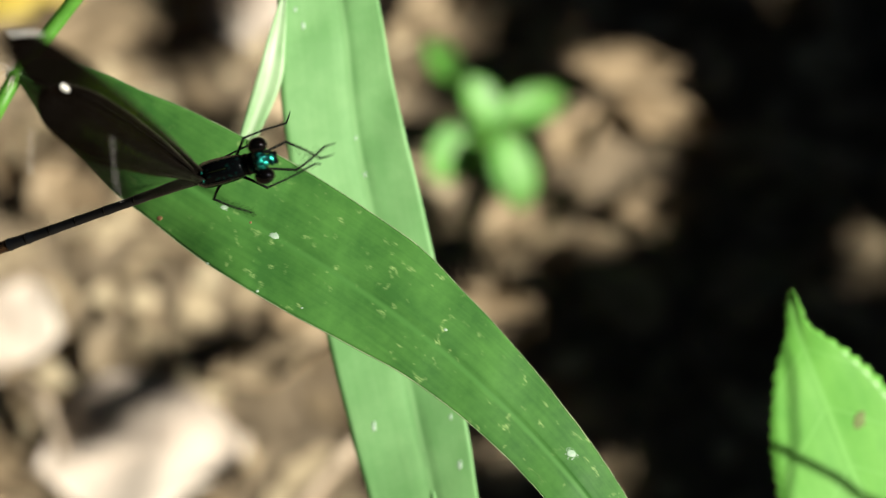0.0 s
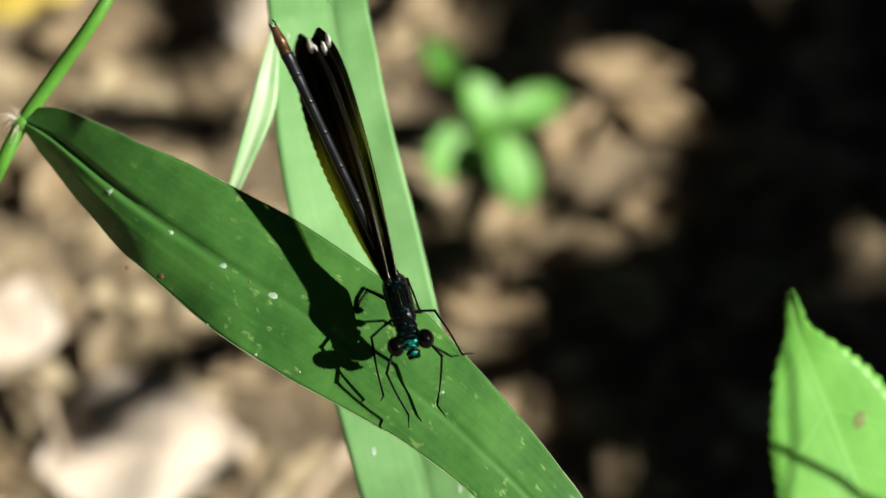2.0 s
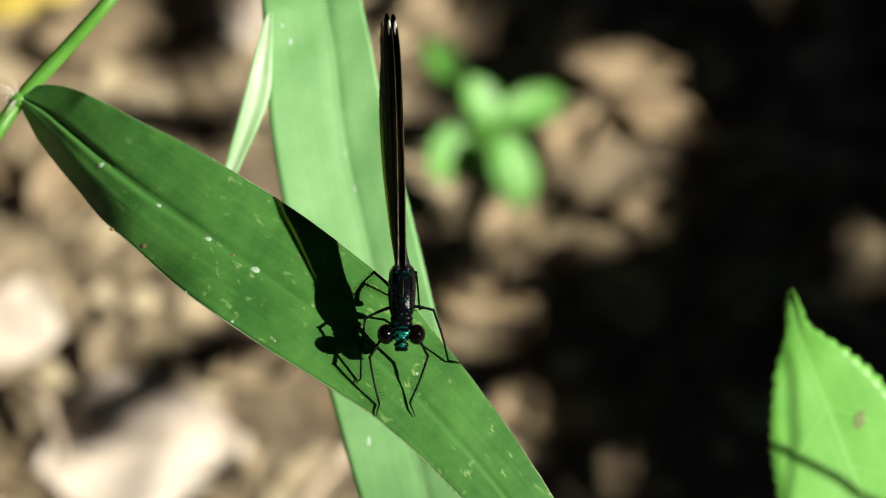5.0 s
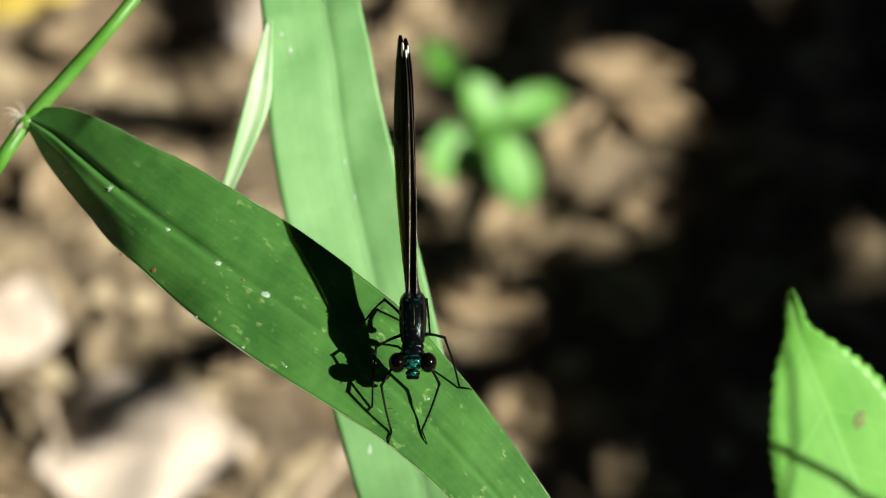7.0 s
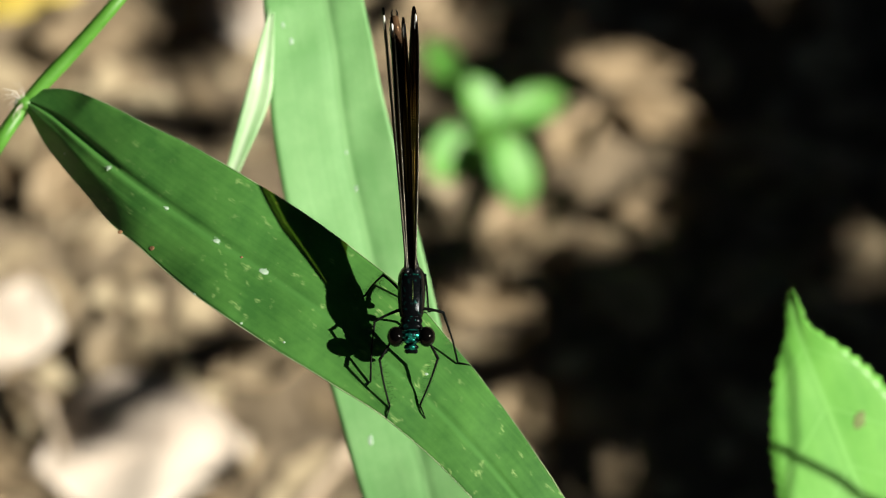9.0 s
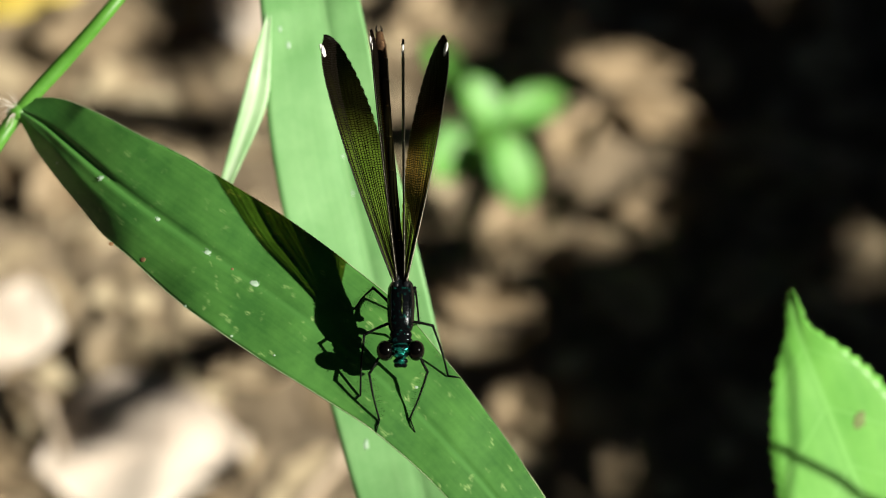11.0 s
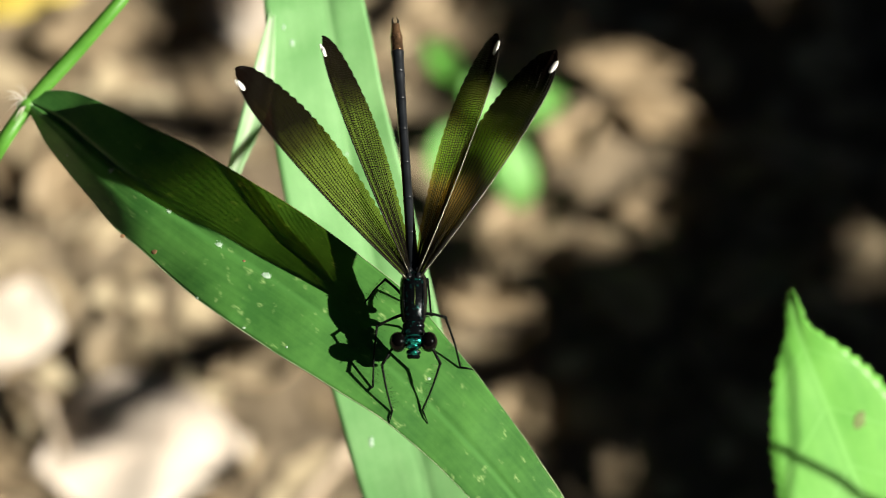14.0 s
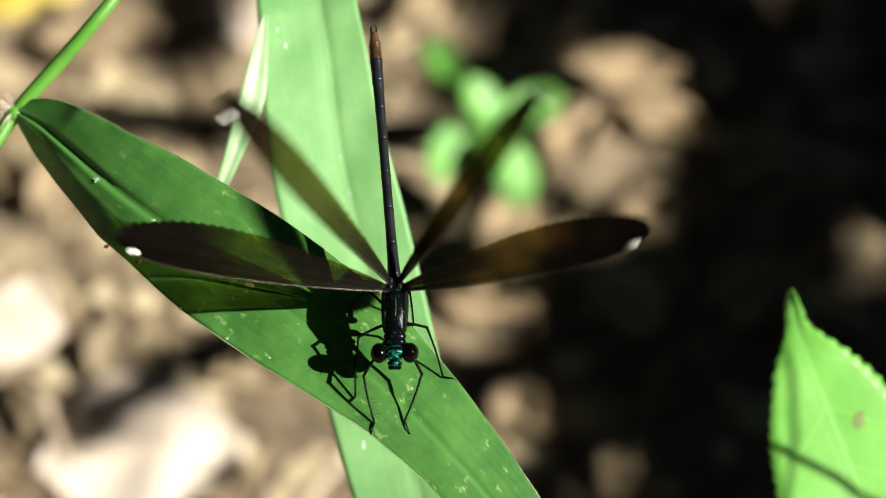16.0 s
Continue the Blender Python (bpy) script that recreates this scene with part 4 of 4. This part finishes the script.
# picture places of the white wing cells: fore left, hind left, hind right, fore right
EARLY_TIPS = (
    (0.0, 221, 306, 70, 275, 130, 140, 60, 45), (0.1, 430, 560, 250, 480, 180, 80, 300, 60), (0.2, 505, 500, 440, 430, 350, -80, 450, 15), (0.3, 375, 400, 120, 300, 120, 60, 240, 25), (0.4, 380, 420, 220, 320, 200, 60, 330, 60),
    (0.5, 421, 510, 560, 470, 640, 40, 690, 5), (0.6, 330, 208, 260, -20, 500, -160, 450, -120), (0.7, 90, 40, 300, -60, 540, -140, 470, -140))
LANDED_TIPS = (
    (0.8, 345, 10, 400, -20, 470, -40, 560, -40), (0.9, 335, 340, 440, 30, 500, -20, 630, -20), (1.0, 215, 495, 480, 125, 640, 5, 715, -5), (1.1, 225, 450, 470, 118, 635, 5, 728, 0), (1.2, 430, 200, 545, 25, 640, 10, 768, 15),
    (1.3, 520, 40, 560, 30, 645, 10, 745, 10), (1.5, 538, 10, 560, 5, 620, 0, 645, -5), (2.0, 556, 52, 566, 62, 582, 58, 592, 50), (2.5, 702, 66, 703, 78, 708, 78, 712, 64), (3.0, 706, 70, 708, 86, 711, 86, 715, 70), (3.5, 701, 60, 703, 76, 706, 76, 710, 60))
SHUT_TIPS = (
    (4.2, 694, 30, 696, 44, 700, 44, 704, 30), (6.3, 704, 52, 706, 64, 709, 64, 712, 54), (6.5, 708, 54, 710, 66, 713, 66, 716, 56), (7.0, 720, 72, 722, 84, 725, 84, 729, 74), (7.5, 731, 68, 733, 80, 736, 80, 740, 70),
    (8.5, 735, 48, 738, 62, 742, 62, 747, 48), (9.0, 682, 25, 698, 40, 720, 40, 742, 24), (9.2, 674, 25, 690, 38, 716, 38, 740, 22), (10.2, 602, 60, 668, 58, 717, 58, 780, 50), (11.3, 538, 88, 653, 68, 724, 70, 820, 72))
OPEN_TIPS = (
    (12.0, 516, 107, 652, 84, 766, 74, 867, 90), (12.5, 508, 116, 648, 84, 806, 80, 908, 98), (13.0, 489, 122, 634, 82, 839, 81, 943, 100), (13.5, 452, 138, 600, 87, 862, 82, 967, 112), (14.0, 416, 162, 567, 96, 888, 94, 990, 134), (14.5, 370, 202, 511, 133, 918, 130, 1012, 176),
    (15.0, 318, 243, 446, 164, 964, 152, 1045, 207), (15.5, 274, 316, 360, 238, 1023, 218, 1079, 275), (15.8, 254, 406, 366, 290, 1008, 278, 1076, 380), (15.93, 242, 446, 358, 272, 1024, 256, 1110, 424), (16.0, 238, 462, 402, 220, 968, 188, 1117, 452))
TAIL_ROWS = (  # seconds, picture place of the tail's tip
    (0.0, -30, 450), (0.1, -30, 420), (0.2, -60, 205), (0.3, -60, 150), (0.4, 0, 65), (0.5, 80, 30), (0.6, 250, -60), (0.7, 280, -60), (0.8, 345, -20), (0.9, 395, -10), (1.0, 432, -10), (1.5, 428, -5), (2.0, 476, 30),
    (2.5, 600, 68), (2.8, 655, 70), (3.0, 677, 74), (3.5, 666, 66), (4.2, 666, 42), (6.3, 692, 66), (7.0, 710, 84), (8.0, 716, 74), (8.5, 714, 66), (9.0, 698, 24), (9.2, 694, 14), (11.3, 672, 58), (12.5, 703, 62), (13.5, 702, 36), (14.5, 688, 38), (15.5, 664, 48), (16.0, 661, 52))


def reach(body, local, x, y, long, up):
    """Direction in body axes from the joint to picture place x, y at that length; up: towards or away from the eye."""
    j = body @ Vector(local)
    d = at(x, y, j.z) - j
    d.z = 0
    flat = min(d.length, long * 0.995)
    d = d.normalized() * flat
    d.z = up * math.sqrt(long * long - flat * flat)
    for _ in range(3):
        # nearer points look larger
        e = at(x, y, j.z + d.z) - j
        e.z = 0
        flat = min(e.length, long * 0.995)
        e = e.normalized() * flat
        e.z = up * math.sqrt(long * long - flat * flat)
        d = e
    return (body.to_3x3().inverted() @ d).normalized()


def wing_pose(s, kind, side, t, hinge, body):
    """Pose in the body's space: span along s, chord towards the tail."""
    tilt = float(np.interp(t, (1.2, 2.0, 2.5, 3.0, 6.3, 8.5, 9.0, 11.3), (0, -0.36, -0.42, -0.14, -0.1, -0.11, -0.08, 0)))
    shut = float(np.interp(t, (1.5, 2.0, 8.5, 9.2), (0, 1, 1, 0)))
    h = Vector((tilt, 0.97, -0.2 if kind == "fore" else -0.3 + 0.1 * shut))
    h.x -= side * float(np.interp(t, (0, 0.1), (0.8, 0)))
    if side > 0:
        h.x += float(np.interp(t, (0.6, 0.8, 1.2, 1.5), (0, -1.0, -1.0, 0)))
    elif kind == "hind":
        h.z += float(np.interp(t, (11.0, 11.3, 12.5, 14.5), (0, -0.3, -0.3, 0)))
        h.x += float(np.interp(t, (0.8, 0.95, 1.12, 1.25), (0, -1.4, -1.4, 0)))
    else:
        h.z += float(np.interp(t, (0.7, 0.9, 1.1, 1.3), (0, -1.1, -1.1, 0)))
    # in the middle of the flight the blades cut the air edge on
    k = float(np.interp(t, (0.1, 0.2, 0.3, 0.5, 0.6, 0.7), (0, 0.45, 0.85, 0.85, 0.45, 0)))
    if kind == "hind" and side < 0:
        k *= 0.35
    h = h * (1 - k) + body.to_3x3().inverted() @ Vector((0, 0, -1)) * k
    c = (h - s * h.dot(s)).normalized()
    n = s.cross(c)
    m = Matrix((s, c, n)).transposed().to_4x4()
    m.translation = hinge
    return m


def eased(rows):
    """Halve the steps between rows that turn by more than 75 degrees."""
    out = [rows[0]]
    for (ta, a), (tb, b) in zip(rows, rows[1:]):
        qa, qb = a.to_quaternion(), b.to_quaternion()
        turn = qa.rotation_difference(qb).angle
        if min(turn, 2 * math.pi - turn) > radians(75):
            m = qa.slerp(qb, 0.5).to_matrix().to_4x4()
            m.translation = (a.translation + b.translation) / 2
            out.append(((ta + tb) / 2, m))
        out.append((tb, b))
    return out


def motions(perch, rear, fly, tail, wings, legs):
    walk(perch, [(r[0], STAGE @ leaf_shift(r[0])) for r in LEAF_ROWS])
    # the blade behind sways a little
    base = at(745, 900, -28)
    rows = []
    for t, dx, dy, a in ((0, 5, -40, 1.2), (0.5, 8, -36, 1.2), (1.0, 2, -22, 0.3), (1.5, 1, -10, 0.1), (2.0, 5, 5, 0.3), (2.5, 3, 10, 0.2), (3.0, 3, 5, 0.2), (3.5, 3, 2, 0.2), (4.2, -3, -16, 0.2), (5.2, -4, -14, 0.1), (6.5, -5, -6, 0), (7.5, 2, 4, 0),
                         (8.5, 4, -5, 0), (9.2, -1, -18, 0), (10.3, -6, -14, 0), (11.5, -8, -4, 0.3), (12.5, 0, 0, 0), (13.5, 5, -11, 0), (14.5, -3, -13, 0), (15.5, -12, -8, 0.2), (16.0, -14, -7, 0.2)):
        rows.append((t, STAGE @ Matrix.Translation(base + Vector((dx / PX, -dy / PX, 0))) @ pose(0, 0, 0, 0, 0, -a) @ Matrix.Translation(-base)))
    walk(rear, rows)
    times = sorted({r[0] for r in BODY_ROWS} | {r[0] for r in LEAF_ROWS if r[0] > 4.2} | {4.0})
    walk(fly, [(t, STAGE @ body_at(t)) for t in times])
    rows = []
    for t, x, y in TAIL_ROWS:
        b = body_at(t)
        d = reach(b, TAIL_AT, x, y, TAIL_LONG, -1)
        rows.append((t, Matrix.Translation(TAIL_AT) @ Vector((0, 1, 0)).rotation_difference(d).to_matrix().to_4x4()))
    walk(tail, rows)
    # legs trail under the body until it lands
    for i, (leg, hip) in enumerate(legs):
        rows = []
        for t, k in ((0, 1), (0.4, 0.8), (0.6, 0.5), (0.8, 0.15), (0.9, 0), (16, 0)):
            fold = pose(0, 0, 0, (40, 40, 30, 30, -25, -25)[i] * k, 0, (-25, 25, -30, 30, 10, -10)[i] * -k)
            rows.append((t, Matrix.Translation(hip) @ fold @ Matrix.Translation(-hip)))
        walk(leg, rows)
    for i, (kind, side) in enumerate((("fore", -1), ("hind", -1), ("hind", 1), ("fore", 1))):
        hx, hy, hz = HINGE[kind]
        hinge = Vector((side * hx, hy, hz))
        rows = []
        for row in (*EARLY_TIPS, *LANDED_TIPS, *SHUT_TIPS, *OPEN_TIPS):
            t, x, y = row[0], row[1 + 2 * i], row[2 + 2 * i]
            rise = float(np.interp(t, (0, 1.2, 1.5, 2.0, 8.5, 9.2, 11.3, 12.5, 14.5, 15.0, 15.5, 15.8, 16.0), (1, 1, -1.6, -2.4, -2.4, -2.1, -1.8, -1.5, -0.5, -0.9, -0.9, 0.2, 1)))
            rows.append((t, wing_pose(reach(body_at(t), hinge, x, y, SPAN[kind], rise), kind, side, t, hinge, body_at(t))))
        walk(wings[kind, side], eased(rows))


build_ground()
perch = build_perch()
rear = build_rear_blade()
build_herb()
build_seedling()
build_twigs()
build_litter()
build_crumbs()
build_shade()
fly, tail, wings, legs = build_damselfly()
motions(perch, rear, fly, tail, wings, legs)
